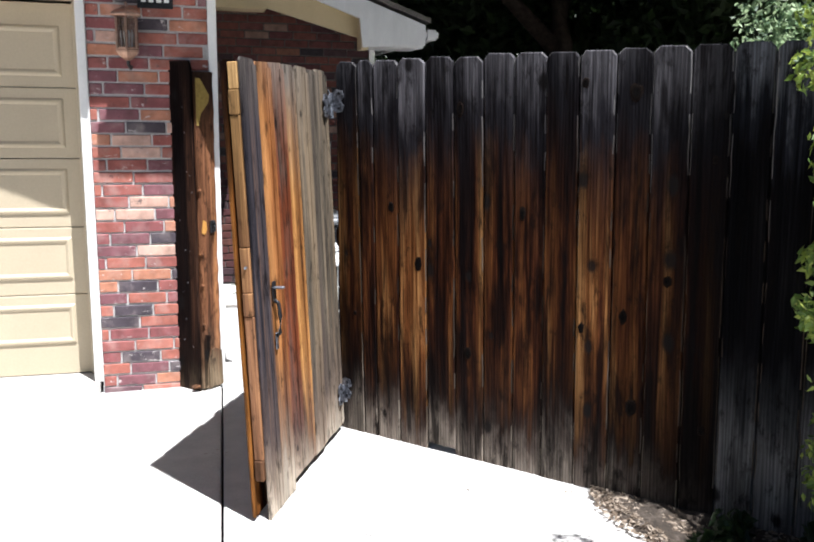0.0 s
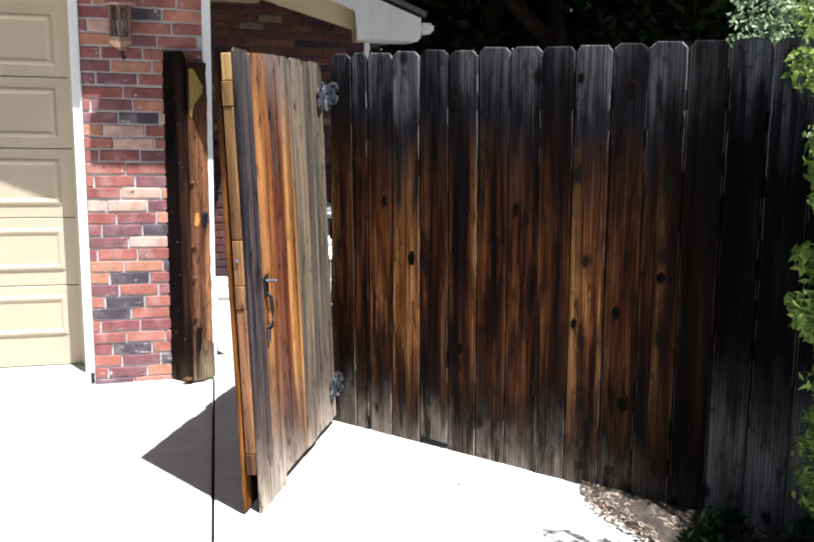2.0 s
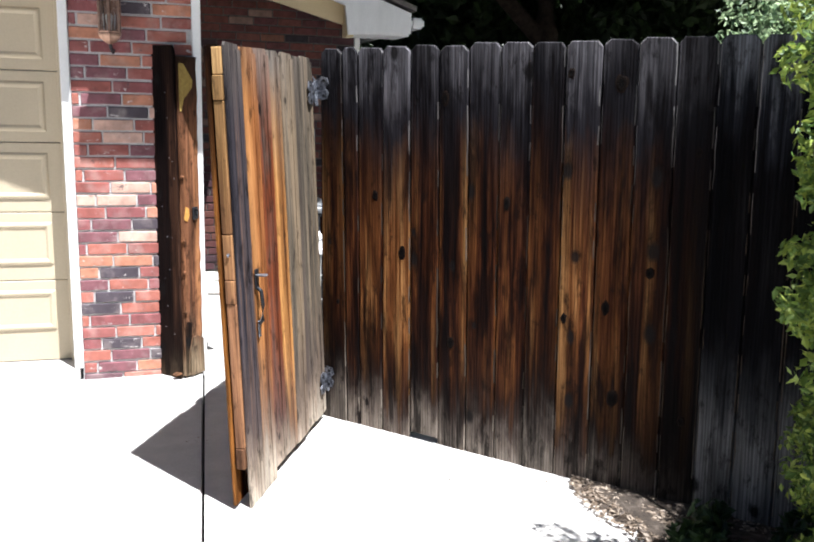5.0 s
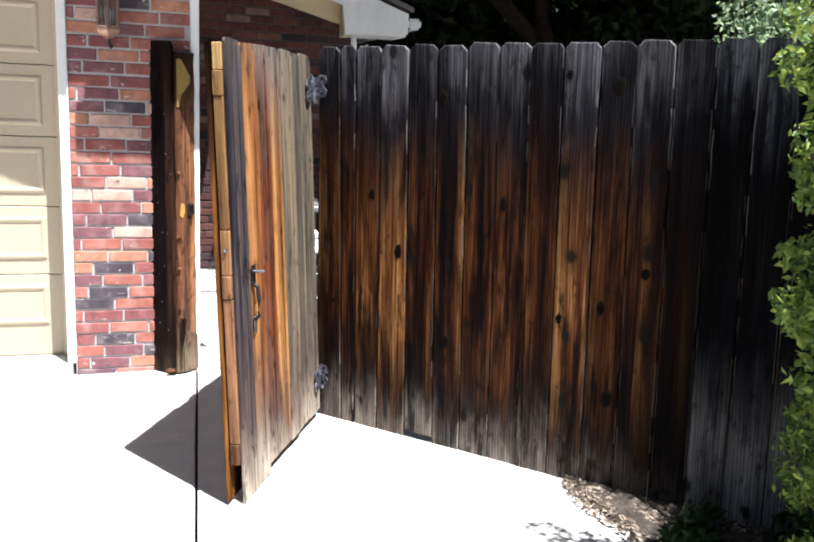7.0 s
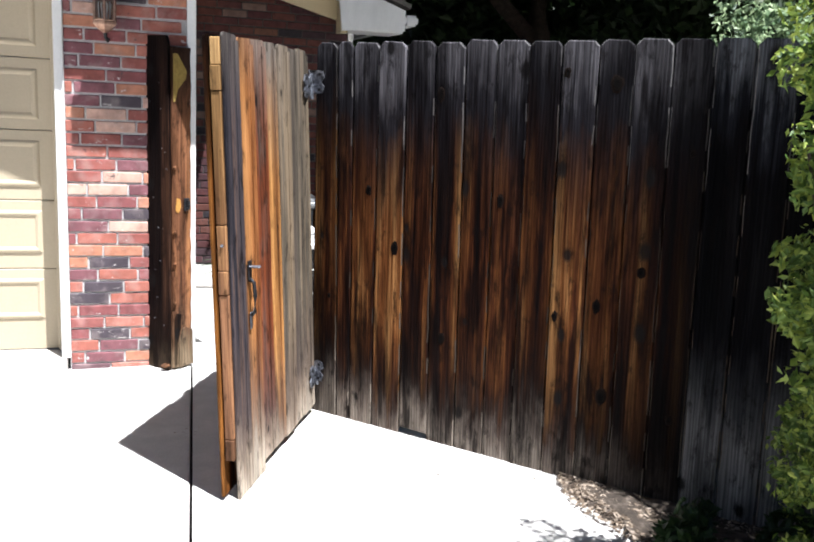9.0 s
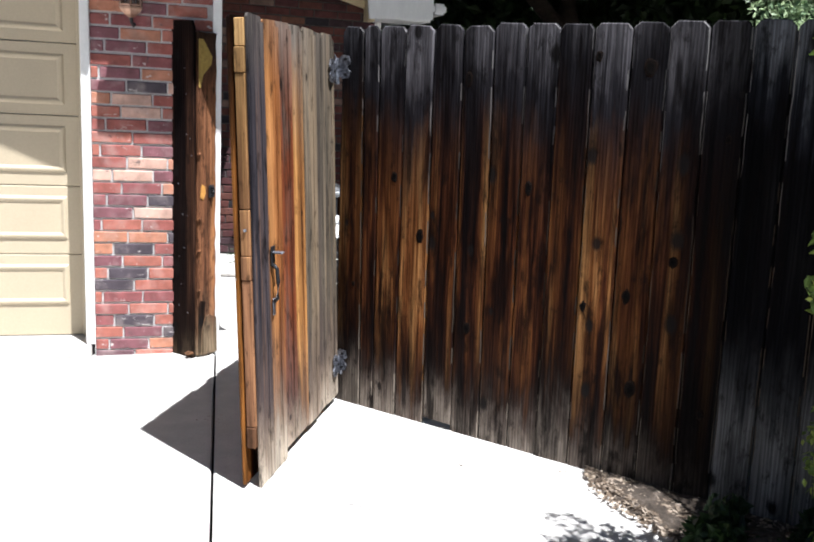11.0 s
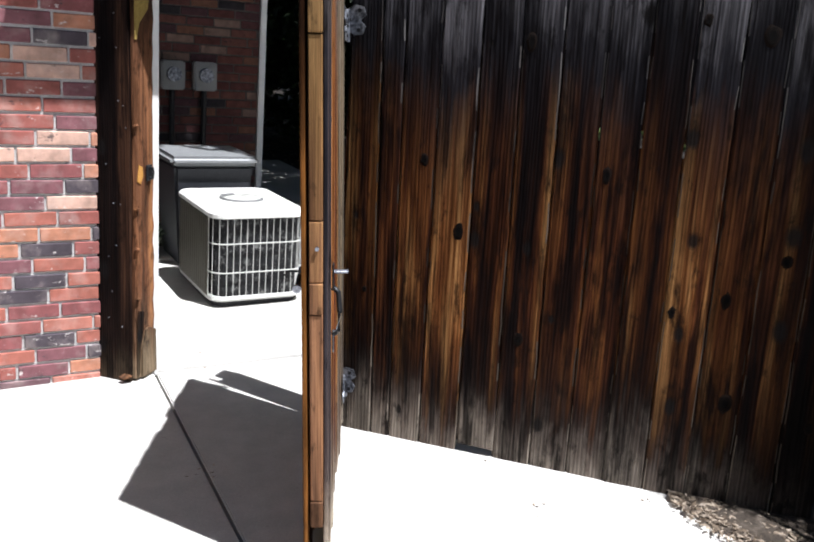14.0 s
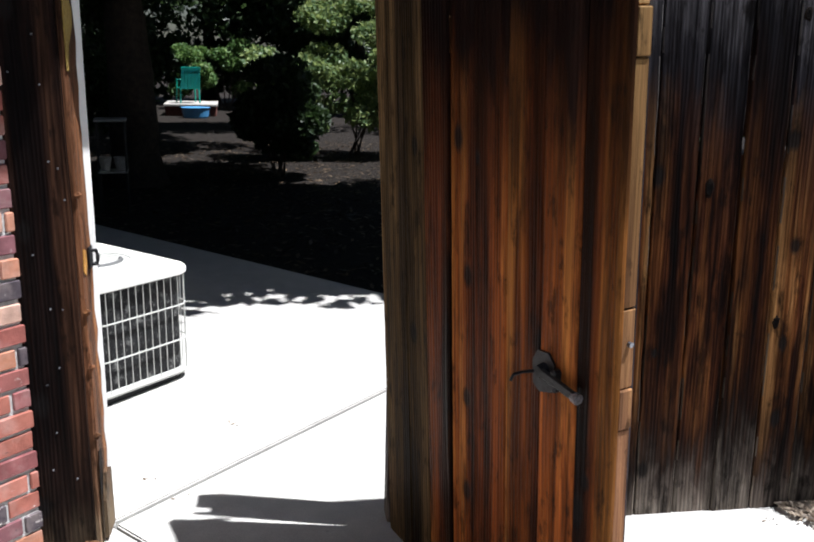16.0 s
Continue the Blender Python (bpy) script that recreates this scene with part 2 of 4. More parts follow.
# darker boards; shrub shade, dappled sun at the foot and lit tops are in the colour
FENCE_DARK = weathered_wood("dappled_dark_fence_wood", [(0.0, (0.16, 0.157, 0.155)), (0.3, (0.12, 0.118, 0.12)), (0.52, (0.03, 0.03, 0.032)), (0.75, (0.004, 0.004, 0.005)), (1.5, (0.003, 0.003, 0.004)), (1.68, (0.012, 0.0125, 0.016)), (1.84, (0.085, 0.088, 0.098))],
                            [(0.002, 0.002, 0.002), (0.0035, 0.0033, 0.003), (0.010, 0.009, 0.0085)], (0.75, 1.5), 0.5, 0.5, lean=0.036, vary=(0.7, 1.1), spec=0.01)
# pale board edges: bleaching plus the sunlit line along each joint, both in the colour
EDGE_WOOD = weathered_wood("bleached_sunlit_edge_wood", [(0.0, (0.26, 0.22, 0.18)), (0.35, (0.07, 0.055, 0.043)), (1.2, (0.035, 0.026, 0.022)), (1.8, (0.15, 0.145, 0.145))],
                           [(0.02, 0.013, 0.010), (0.06, 0.042, 0.03), (0.12, 0.09, 0.066)], (0.3, 1.3), 0.6, 0.4, lean=0.036)
GATE_ROWS = [(0.0, (0.40, 0.34, 0.27)), (0.16, (0.22, 0.17, 0.13)), (0.34, (0.075, 0.055, 0.05)), (1.3, (0.08, 0.064, 0.052)), (1.84, (0.15, 0.128, 0.108))]


def gate_board_wood(name, tones, band=(0.25, 1.8), black=0.15, vary=(0.95, 1.05)):
    return weathered_wood(name, GATE_ROWS, tones, band, 1.0, black, long=0.006, vary=vary, wide=8.0, fine=16.0, arcs=0.25)


GATE_ORANGE = gate_board_wood("orange_gate_wood", [(0.08, 0.032, 0.016), (0.18, 0.066, 0.024), (0.27, 0.108, 0.036), (0.36, 0.165, 0.06)])
GATE_RED = gate_board_wood("red_gate_wood", [(0.05, 0.018, 0.012), (0.12, 0.034, 0.015), (0.17, 0.05, 0.019), (0.27, 0.10, 0.03)], (0.3, 1.75))
GATE_GOLD = gate_board_wood("golden_gate_wood", [(0.11, 0.046, 0.019), (0.27, 0.118, 0.038), (0.40, 0.20, 0.066), (0.50, 0.28, 0.105)], (0.3, 1.6))
GATE_GREY = gate_board_wood("grey_gate_wood", [(0.017, 0.016, 0.021), (0.033, 0.030, 0.036), (0.055, 0.044, 0.046), (0.15, 0.08, 0.045)], black=0.3)
GATE_OLIVE = gate_board_wood("olive_gate_wood", [(0.045, 0.037, 0.03), (0.085, 0.07, 0.056), (0.12, 0.10, 0.077), (0.18, 0.135, 0.09)], vary=(0.85, 1.1))
BACK_WOOD = weathered_wood("gate_back_wood", [(0.0, (0.035, 0.016, 0.009)), (0.5, (0.06, 0.019, 0.007)), (1.2, (0.035, 0.0115, 0.0045)), (1.6, (0.009, 0.004, 0.003))],
                           [(0.014, 0.006, 0.004), (0.10, 0.026, 0.008), (0.20, 0.056, 0.013), (0.33, 0.13, 0.032)], (-0.5, 1.35), 1.0, 0.6, 0.15, long=0.02, vary=(0.5, 1.6), spec=0.03, wide=8.0, fine=14.0, arcs=0.3)
BACK_OLIVE = weathered_wood("gate_back_olive_wood", [(0.0, (0.02, 0.012, 0.008)), (1.8, (0.05, 0.032, 0.017))],
                            [(0.016, 0.010, 0.006), (0.05, 0.031, 0.014), (0.11, 0.068, 0.032)], (-0.5, 2.4), 1.0, 0.4, long=0.02)
FRAME_WOOD = weathered_wood("gate_frame_wood", [(0.0, (0.17, 0.095, 0.058)), (0.9, (0.20, 0.105, 0.06)), (1.3, (0.36, 0.20, 0.08)), (1.8, (0.36, 0.22, 0.095))],
                            [(0.12, 0.056, 0.03), (0.19, 0.088, 0.043), (0.27, 0.13, 0.055)], (-0.5, 1.3), 0.6, 0.15, long=0.01, arcs=0.2)
POST_WOOD = weathered_wood("post_wood", [(0.0, (0.07, 0.05, 0.032)), (0.3, (0.014, 0.0085, 0.0065)), (0.6, (0.009, 0.0055, 0.005)), (1.3, (0.008, 0.005, 0.0045)), (1.84, (0.008, 0.005, 0.0045))],
                           [(0.003, 0.0022, 0.0025), (0.010, 0.005, 0.004), (0.05, 0.024, 0.014)], (0.2, 1.9), 0.8, 0.7, 0.1)
# the eave's shadow is put into the dark upper rows, sunlight into the lower ones
TIMBER = weathered_wood("shade_topped_timber", [(0.0, (0.30, 0.22, 0.14)), (0.2, (0.17, 0.10, 0.06)), (0.45, (0.17, 0.075, 0.04)), (1.3, (0.21, 0.095, 0.048)), (1.5, (0.12, 0.055, 0.03)), (1.8, (0.03, 0.016, 0.011))],
                        [(0.05, 0.024, 0.015), (0.16, 0.068, 0.034), (0.3, 0.135, 0.055)], (0.2, 1.4), 0.7, 0.3, 0.1, arcs=0.3)
SUNLIT_WOOD = speckled("sunlit_yellow_wood", [(0.3, (0.22, 0.14, 0.035)), (0.7, (0.40, 0.28, 0.07))], 40, geo=False)
CHIP = speckled("split_wood", [(0.3, (0.45, 0.20, 0.04)), (0.7, (0.65, 0.34, 0.08))], 60, geo=False)
BRICK = brick_mat("brick", 0.42, 1.05)
# copies of the pier's brick and mortar, darkened to hold the wing's shade
BRICK_SHADED = brick_mat("shaded_wing_brick", 0.08, 0.34)
MORTAR_SHADED = speckled("shaded_wing_mortar", [(0.3, (0.05, 0.045, 0.042)), (0.7, (0.10, 0.09, 0.085))], 30)
MORTAR = speckled("mortar", [(0.3, (0.42, 0.41, 0.405)), (0.7, (0.62, 0.61, 0.60))], 30)
WHITE = painted("white_paint", (0.78, 0.77, 0.75), 0.55, 0.3)
BEIGE = painted("beige_paint", (0.47, 0.395, 0.28), 0.5, 0.2, 3.0)
TAN = painted("tan_paint", (0.56, 0.45, 0.27), 0.55, 0.25, 3.0)
CONCRETE = concrete_mat()
# yard soil kept near black: the deep tree shade is in its colour
SOIL = speckled("shaded_leaf_soil", [(0.35, (0.006, 0.004, 0.003)), (0.6, (0.018, 0.012, 0.008)), (0.8, (0.10, 0.07, 0.045))], 14, 0.95, 0.9, dist=0.03)
EARTH = speckled("bare_earth", [(0.3, (0.03, 0.023, 0.017)), (0.55, (0.085, 0.066, 0.051)), (0.8, (0.24, 0.20, 0.16))], 22, 0.95, 0.9, dist=0.02)
SHINGLE = speckled("shingle", [(0.3, (0.10, 0.09, 0.08)), (0.7, (0.2, 0.18, 0.16))], 40)
BARK = speckled("bark", [(0.3, (0.04, 0.03, 0.025)), (0.7, (0.12, 0.09, 0.07))], 12, 0.95, 1.0, dist=0.03)
# dark galvanised iron; its glints are put in as pale mottling
IRON = speckled("galvanised_iron", [(0.36, (0.015, 0.016, 0.022)), (0.66, (0.42, 0.44, 0.50))], 46, 0.35, 0.2, 0.8, 0.002)
BLACK = speckled("black_iron", [(0.3, (0.006, 0.006, 0.007)), (0.7, (0.025, 0.025, 0.028))], 60, 0.45, 0.25, 0.2, 0.002)
COPPER = speckled("aged_brass", [(0.3, (0.24, 0.14, 0.10)), (0.7, (0.52, 0.34, 0.26))], 40, 0.3, 0.2, 0.85, 0.002)
LEAF = leaf_mat("bush_leaf", (0.03, 0.065, 0.010), (0.085, 0.15, 0.022), (0.28, 0.33, 0.06))
# leaf colour lowered to stand for foliage in deep shade
LEAF_SHADED = leaf_mat("shaded_tree_leaf", (0.010, 0.022, 0.006), (0.018, 0.038, 0.010), (0.045, 0.075, 0.024))
LEAF_PALE = leaf_mat("pale_leaf", (0.07, 0.12, 0.05), (0.12, 0.18, 0.07), (0.25, 0.3, 0.1))
LEAF_MID = leaf_mat("mid_leaf", (0.04, 0.09, 0.02), (0.07, 0.15, 0.035), (0.16, 0.24, 0.07))
STONE = speckled("pale_stone", [(0.3, (0.30, 0.28, 0.26)), (0.7, (0.48, 0.46, 0.42))], 20)
# dry leaves again, darkened because the yard's shade is painted into them
LITTER_SHADED = leaf_mat("shaded_yard_leaf", (0.012, 0.008, 0.005), (0.03, 0.02, 0.013), (0.13, 0.09, 0.055))
# leaf colour raised so that sunlit highlights sit in the colour itself
LEAF_LIT = leaf_mat("lit_leaf", (0.02, 0.045, 0.02), (0.10, 0.17, 0.075), (0.42, 0.52, 0.30))
LITTER = leaf_mat("dry_leaf", (0.05, 0.035, 0.025), (0.16, 0.12, 0.085), (0.40, 0.33, 0.26))


# ---- mesh helpers ----
def box(bm, x0, x1, y0, y1, z0, z1, bevel=0.0, seg=1):
    vs = [bm.verts.new(p) for p in ((x0, y0, z0), (x1, y0, z0), (x1, y1, z0), (x0, y1, z0), (x0, y0, z1), (x1, y0, z1), (x1, y1, z1), (x0, y1, z1))]
    fs = [bm.faces.new([vs[i] for i in f]) for f in ((3, 2, 1, 0), (4, 5, 6, 7), (0, 1, 5, 4), (1, 2, 6, 5), (2, 3, 7, 6), (3, 0, 4, 7))]
    if bevel:
        es = {e for f in fs for e in f.edges}
        bmesh.ops.bevel(bm, geom=list(es), offset=bevel, segments=seg, affect="EDGES", clamp_overlap=True)
    return bm


def prism(bm, outline, y0, y1):
    """Extrude an outline of (x, z) points from y0 to y1."""
    a = [bm.verts.new((x, y0, z)) for x, z in outline]
    b = [bm.verts.new((x, y1, z)) for x, z in outline]
    k = len(outline)
    bm.faces.new(a)
    bm.faces.new(b[::-1])
    for i in range(k):
        j = (i + 1) % k
        bm.faces.new((a[j], a[i], b[i], b[j]))
    bmesh.ops.recalc_face_normals(bm, faces=bm.faces[:])
    return bm


def tube(bm, pts, r, sides=8):
    """A round bar through points; r is one radius or one for each point."""
    pts = [Vector(p) for p in pts]
    rs = r if isinstance(r, (list, tuple)) else [r] * len(pts)
    rings = []
    for i, p in enumerate(pts):
        d = (pts[min(i + 1, len(pts) - 1)] - pts[max(i - 1, 0)]).normalized()
        q = d.to_track_quat("Z", "Y")
        rings.append([bm.verts.new(p + q @ Vector((rs[i] * math.cos(a), rs[i] * math.sin(a), 0))) for a in (2 * math.pi * k / sides for k in range(sides))])
    for a, b in zip(rings, rings[1:]):
        for k in range(sides):
            bm.faces.new((a[k], a[(k + 1) % sides], b[(k + 1) % sides], b[k]))
    bm.faces.new(rings[0][::-1])
    bm.faces.new(rings[-1])
    return bm


def B():
    return bmesh.new()


def mesh_of(name, bm, material, smooth=False):
    me = bpy.data.meshes.new(name)
    bm.to_mesh(me)
    bm.free()
    me.materials.append(material)
    if smooth:
        me.shade_smooth()
    return me


def part(name, bm, material, parent=None, label="", m=None, smooth=False):
    """One mesh object, under a thing or a part if a parent is given."""
    ob = new(name, bm if isinstance(bm, bpy.types.Mesh) else mesh_of(name, bm, material, smooth))
    if parent:
        ob.parent = parent
    if m:
        ob.matrix_basis = m
    return tagged(ob, label)


def thing(name, label, category, m=None, group="", kind=""):
    ob = new(name)
    ob.empty_display_size = 0.1
    if m:
        ob.matrix_basis = m
    return tagged(ob, label, category, group, kind)


def leaves(name, material, spots, size, count, parent=None, label="", m=None, seed=1, flat=0.0, long=1.8):
    """Many small pointed leaves in a set of blobs: each spot is (x, y, z, rx, ry, rz)."""
    rng = np.random.default_rng(seed)
    vol = np.array([s[3] * s[4] * s[5] for s in spots]) ** 0.67
    pick = rng.choice(len(spots), count, p=vol / vol.sum())
    s = np.array(spots)[pick]
    d = rng.normal(size=(count, 3))
    d /= np.linalg.norm(d, axis=1)[:, None]
    rad = rng.uniform(0.35, 1.0, (count, 1)) ** 0.6
    c = s[:, :3] + d * rad * s[:, 3:]
    a = rng.normal(size=(count, 3)) * np.array([1, 1, 1 - flat])
    a /= np.linalg.norm(a, axis=1)[:, None]
    b = np.cross(a, rng.normal(size=(count, 3)))
    if flat:
        b = np.cross(a, np.array([0, 0, 1]) + rng.normal(size=(count, 3)) * (1 - flat))
    b /= np.linalg.norm(b, axis=1)[:, None]
    k = size * rng.uniform(0.6, 1.3, (count, 1))
    up = np.cross(a, b) * k * 0.18
    v = np.stack([c - a * k * long / 2, c + b * k / 2 + up, c + a * k * long / 2, c - b * k / 2 + up], 1).reshape(-1, 3)
    f = np.arange(count * 4).reshape(-1, 4)
    me = bpy.data.meshes.new(name)
    me.from_pydata(v.tolist(), [], f.tolist())
    me.materials.append(material)
    return part(name, me, material, parent, label, m)


HOUSE = pose(-1.184, 0, 0, 0, 0, 47.15)     # x along the garage front, y into the house

# ---- ground ----
bm = B()
bmesh.ops.create_grid(bm, x_segments=90, y_segments=90, size=60)
for v in bm.verts:
    r = math.hypot(v.co.x, v.co.y)
    v.co.x, v.co.y = v.co.x * (0.25 + r / 80), v.co.y * (0.25 + r / 80)
    v.co.z = -0.035 - 0.3 * min(1.0, max(0.0, 1.6 - v.co.y)) + (0.03 * noise.noise(v.co * 0.7) if v.co.y > 5 else 0)
tagged(part("ground", bm, SOIL), "bare brown soil strewn with dry leaves", "ground", kind="structure")


PAVING = pose(-1.0, 0.16, -0.019, 0.69, -0.52, 0) @ pose(0, 0, 0, 0, 0, 44.4)     # joints and slight fall of the concrete


def slab(name, x0, x1, y0, y1, z1, label, m=None):
    bm = B()
    box(bm, x0, x1, y0, y1, -0.12, z1, 0.006, 2)
    return tagged(part(name, bm, CONCRETE, m=m or PAVING), label, "slab", kind="structure")


slab("driveway", -9, -0.006, -9, 0.9, 0.0, "sunlit pale concrete driveway slab before the garage")
slab("pavement", 0.006, 7.5, -9, -0.012, 0.0, "sunlit pale concrete slab beside the wooden fence")
slab("patio", 0.004, 2.75, 0.010, 6.5, 0.0, "pale concrete patio slab behind the gate")
slab("threshold", -9, -0.44, -0.048, 0.25, 0.045, "raised concrete threshold under the garage door", HOUSE)


# ---- garage front ----
def brick_field(parent, x0, x1, z0, z1, mat, seed, course=0.0688, length=0.203, joint=0.0115, depth=0.004, y=0.0, top=None):
    """Running-bond bricks, each one a piece, in front of a bed of mortar at y."""
    rng = random.Random(seed)
    cache = {}
    row = 0
    z = z0 + joint
    while z + course - joint <= z1 + 0.001:
        x = x0 - (length + joint) * (0.5 if row % 2 else 0.0) - 0.03 * (row % 3)
        while x < x1:
            a, b = max(x, x0), min(x + length, x1)
            if top:
                b = min(b, top(z + course))
            if b - a > 0.03:
                key = round((b - a) / 0.005)
                if key not in cache:
                    w, h = key * 0.005, course - joint
                    bm = box(B(), -w / 2, w / 2, -depth, 0.012, 0, h, 0.0035)
                    cache[key] = mesh_of("brick", bm, mat)
                ob = new("brick", cache[key])
                ob.parent = parent
                ob.matrix_basis = pose((a + b) / 2, y + rng.uniform(-0.003, 0.002), z + rng.uniform(-0.002, 0.002), 0, rng.uniform(-0.5, 0.5), rng.uniform(-0.4, 0.4))
            x += length + joint
        z += course
        row += 1


def garage_front():
    th = thing("wall_garage", "red brick garage front with pale mortar and white corner boards", "wall", HOUSE, kind="structure")
    part("mortar_bed", box(B(), -0.425, 0.215, 0.003, 0.20, -0.06, 2.75), MORTAR, th, "pale grey mortar darkened for the shade")
    part("side_wall", box(B(), 0.06, 0.255, 0.20, 2.9, 0.0, 2.75), MORTAR, th)
    part("corner_board", box(B(), 0.215, 0.262, -0.022, 0.2, -0.04, 2.75, 0.004), WHITE, th, "white painted corner board")
    part("door_casing", box(B(), -0.468, -0.42, -0.022, 0.16, 0.045, 2.6, 0.004), WHITE, th, "white painted door casing")
    part("header", box(B(), -4.4, -0.468, -0.02, 0.3, 2.16, 2.75, 0.004), BEIGE, th, "beige painted header board")
    part("back_wall", box(B(), -9, 0.06, 0.5, 0.62, -0.1, 2.75), MORTAR, th)
    part("far_pier", box(B(), -9, -4.4, 0.0, 0.5, 0.0, 2.75), MORTAR, th)
    return th


GARAGE = garage_front()


def garage_door():
    th = thing("garage_door", "closed beige sectional garage door with raised panels", "garage door", HOUSE)
    y = 0.17
    x0, x1 = -3.6, -0.50
    part("jamb", box(B(), -0.50, -0.469, y - 0.03, y + 0.05, 0.045, 2.16, 0.003), BEIGE, th)
    part("jamb", box(B(), -4.4, -3.6, y - 0.03, y + 0.05, 0.045, 2.16, 0.003), BEIGE, th)
    cuts = [0.05, 0.528, 0.919, 1.309, 1.697, 2.15]
    fields = [(0.233, 0.468), (0.616, 0.859), (0.992, 1.249), (1.365, 1.637), (1.756, 2.026)]
    for i in range(5):
        sec = part("section", box(B(), x0, x1, y, y + 0.04, cuts[i], cuts[i + 1] - 0.005, 0.003), BEIGE, th)
        za, zb = fields[i]
        w = 0.74
        for k in range(4):
            px1 = -0.571 - k * (w + 0.06)
            px0 = px1 - w + 0.06
            bm = B()
            # moulded frame round a sunk field
            for d0, d1, ya, yb in ((0.0, 0.012, 0.0, -0.010), (0.012, 0.022, -0.010, -0.010), (0.022, 0.036, -0.010, -0.002), (0.036, 0.06, -0.002, -0.002)):
                qa = [(px0 + d0, za + d0), (px1 - d0, za + d0), (px1 - d0, zb - d0), (px0 + d0, zb - d0)]
                qb = [(px0 + d1, za + d1), (px1 - d1, za + d1), (px1 - d1, zb - d1), (px0 + d1, zb - d1)]
                va = [bm.verts.new((a, y + ya, b)) for a, b in qa]
                vb = [bm.verts.new((a, y + yb, b)) for a, b in qb]
                for i0 in range(4):
                    j0 = (i0 + 1) % 4
                    bm.faces.new((va[i0], va[j0], vb[j0], vb[i0]))
                if d1 == 0.06:
                    bm.faces.new(vb)
            part("panel", bm, BEIGE, sec)
    return th


garage_door()


def eave():
    th = thing("garage_eave", "white painted eave and fascia over the garage", "eave", HOUSE, kind="structure")
    # the rake climbs to the left at five in twelve; at the corner a boxed return stands further out
    part("soffit", prism(B(), [(-0.27, 2.44), (-0.27, 2.47), (-6, 4.88), (-6, 4.85)], -0.295, 0.0), WHITE, th)
    part("rake_board", prism(B(), [(-0.27, 2.40), (-0.27, 2.62), (-6, 5.03), (-6, 4.81)], -0.325, -0.295), WHITE, th)
    part("soffit", box(B(), -0.27, -0.17, -0.28, 0.3, 2.40, 2.44), WHITE, th)
    part("soffit", box(B(), -0.17, 0.75, -0.385, 1.2, 2.42, 2.46), WHITE, th)
    part("fascia", box(B(), -0.17, 0.78, -0.415, -0.385, 2.40, 2.62), WHITE, th)
    part("gable", prism(B(), [(-6, 2.75), (-0.2, 2.75), (-6, 4.8)], 0.02, 0.2), BEIGE, th, "beige painted gable boards")
    part("roof", box(B(), -0.15, 0.78, -0.3, 6, 2.63, 2.8, 0.004), SHINGLE, th)
    part("roof", prism(B(), [(-0.155, 2.64), (-0.155, 2.79), (-6, 5.25), (-6, 5.10)], -0.36, 6), SHINGLE, th)
    return th


eave()


def wall_lamp():
    th = thing("wall_lamp", "copper-coloured carriage lantern on the brick pier", "lamp", HOUSE @ pose(-0.205, -0.015, 1.88))
    part("back_plate", box(B(), -0.045, 0.045, -0.012, 0.004, 0.02, 0.24, 0.01, 2), COPPER, th)
    part("arm", tube(B(), [(0, 0.0, 0.06), (0, -0.05, 0.05), (0, -0.085, 0.0)], 0.008), COPPER, th)
    c = -0.085

    def ring(name, rs):
        bm = B()
        rings = []
        for r, z in rs:
            rings.append([bm.verts.new((r * math.cos(a), c + r * math.sin(a), z)) for a in (math.pi / 6 + k * math.pi / 3 for k in range(6))])
        for a, b in zip(rings, rings[1:]):
            for k in range(6):
                bm.faces.new((a[k], a[(k + 1) % 6], b[(k + 1) % 6], b[k]))
        bm.faces.new(rings[0][::-1])
        bm.faces.new(rings[-1])
        return part(name, bm, COPPER, th)

    ring("base", [(0.014, -0.042), (0.022, -0.036), (0.036, -0.028), (0.055, -0.010), (0.064, 0.0), (0.066, 0.012), (0.058, 0.016), (0.060, 0.024), (0.05, 0.028)])
    ring("cap", [(0.058, 0.182), (0.080, 0.186), (0.086, 0.192), (0.084, 0.200), (0.062, 0.216), (0.03, 0.228), (0.014, 0.235), (0.010, 0.252), (0.004, 0.26)])
    part("finial", tube(B(), [(0, c, -0.038), (0.002, c + 0.01, -0.065), (0.010, c + 0.04, -0.080), (0.012, c + 0.075, -0.070)], 0.010, 6), BLACK, th)
    for k in range(6):
        a = math.pi / 6 + k * math.pi / 3
        p = (0.056 * math.cos(a), c + 0.056 * math.sin(a))
        part("post", tube(B(), [(*p, 0.02), (*p, 0.186)], 0.0085, 6), COPPER, th)
    g = Mat("lantern_glass", 0.05, 0, 0.5)
    g.color((0.9, 0.9, 0.88))
    g.b.inputs["Transmission Weight"].default_value = 1.0
    pane = part("glass", tube(B(), [(0, c, 0.018), (0, c, 0.186)], [0.046, 0.056], 6), g.m, th)
    pane.visible_shadow = False
    bulb = part("bulb", tube(B(), [(0, c, 0.02), (0, c, 0.06), (0, c, 0.1), (0, c, 0.12)], [0.012, 0.014, 0.02, 0.006], 10), WHITE, th, "unlit white bulb", smooth=True)
    return th


wall_lamp()

# plaque
plq = thing("wall_plaque", "small dark plaque with pale bars above the lantern", "sign", HOUSE @ pose(-0.075, -0.014, 2.15))
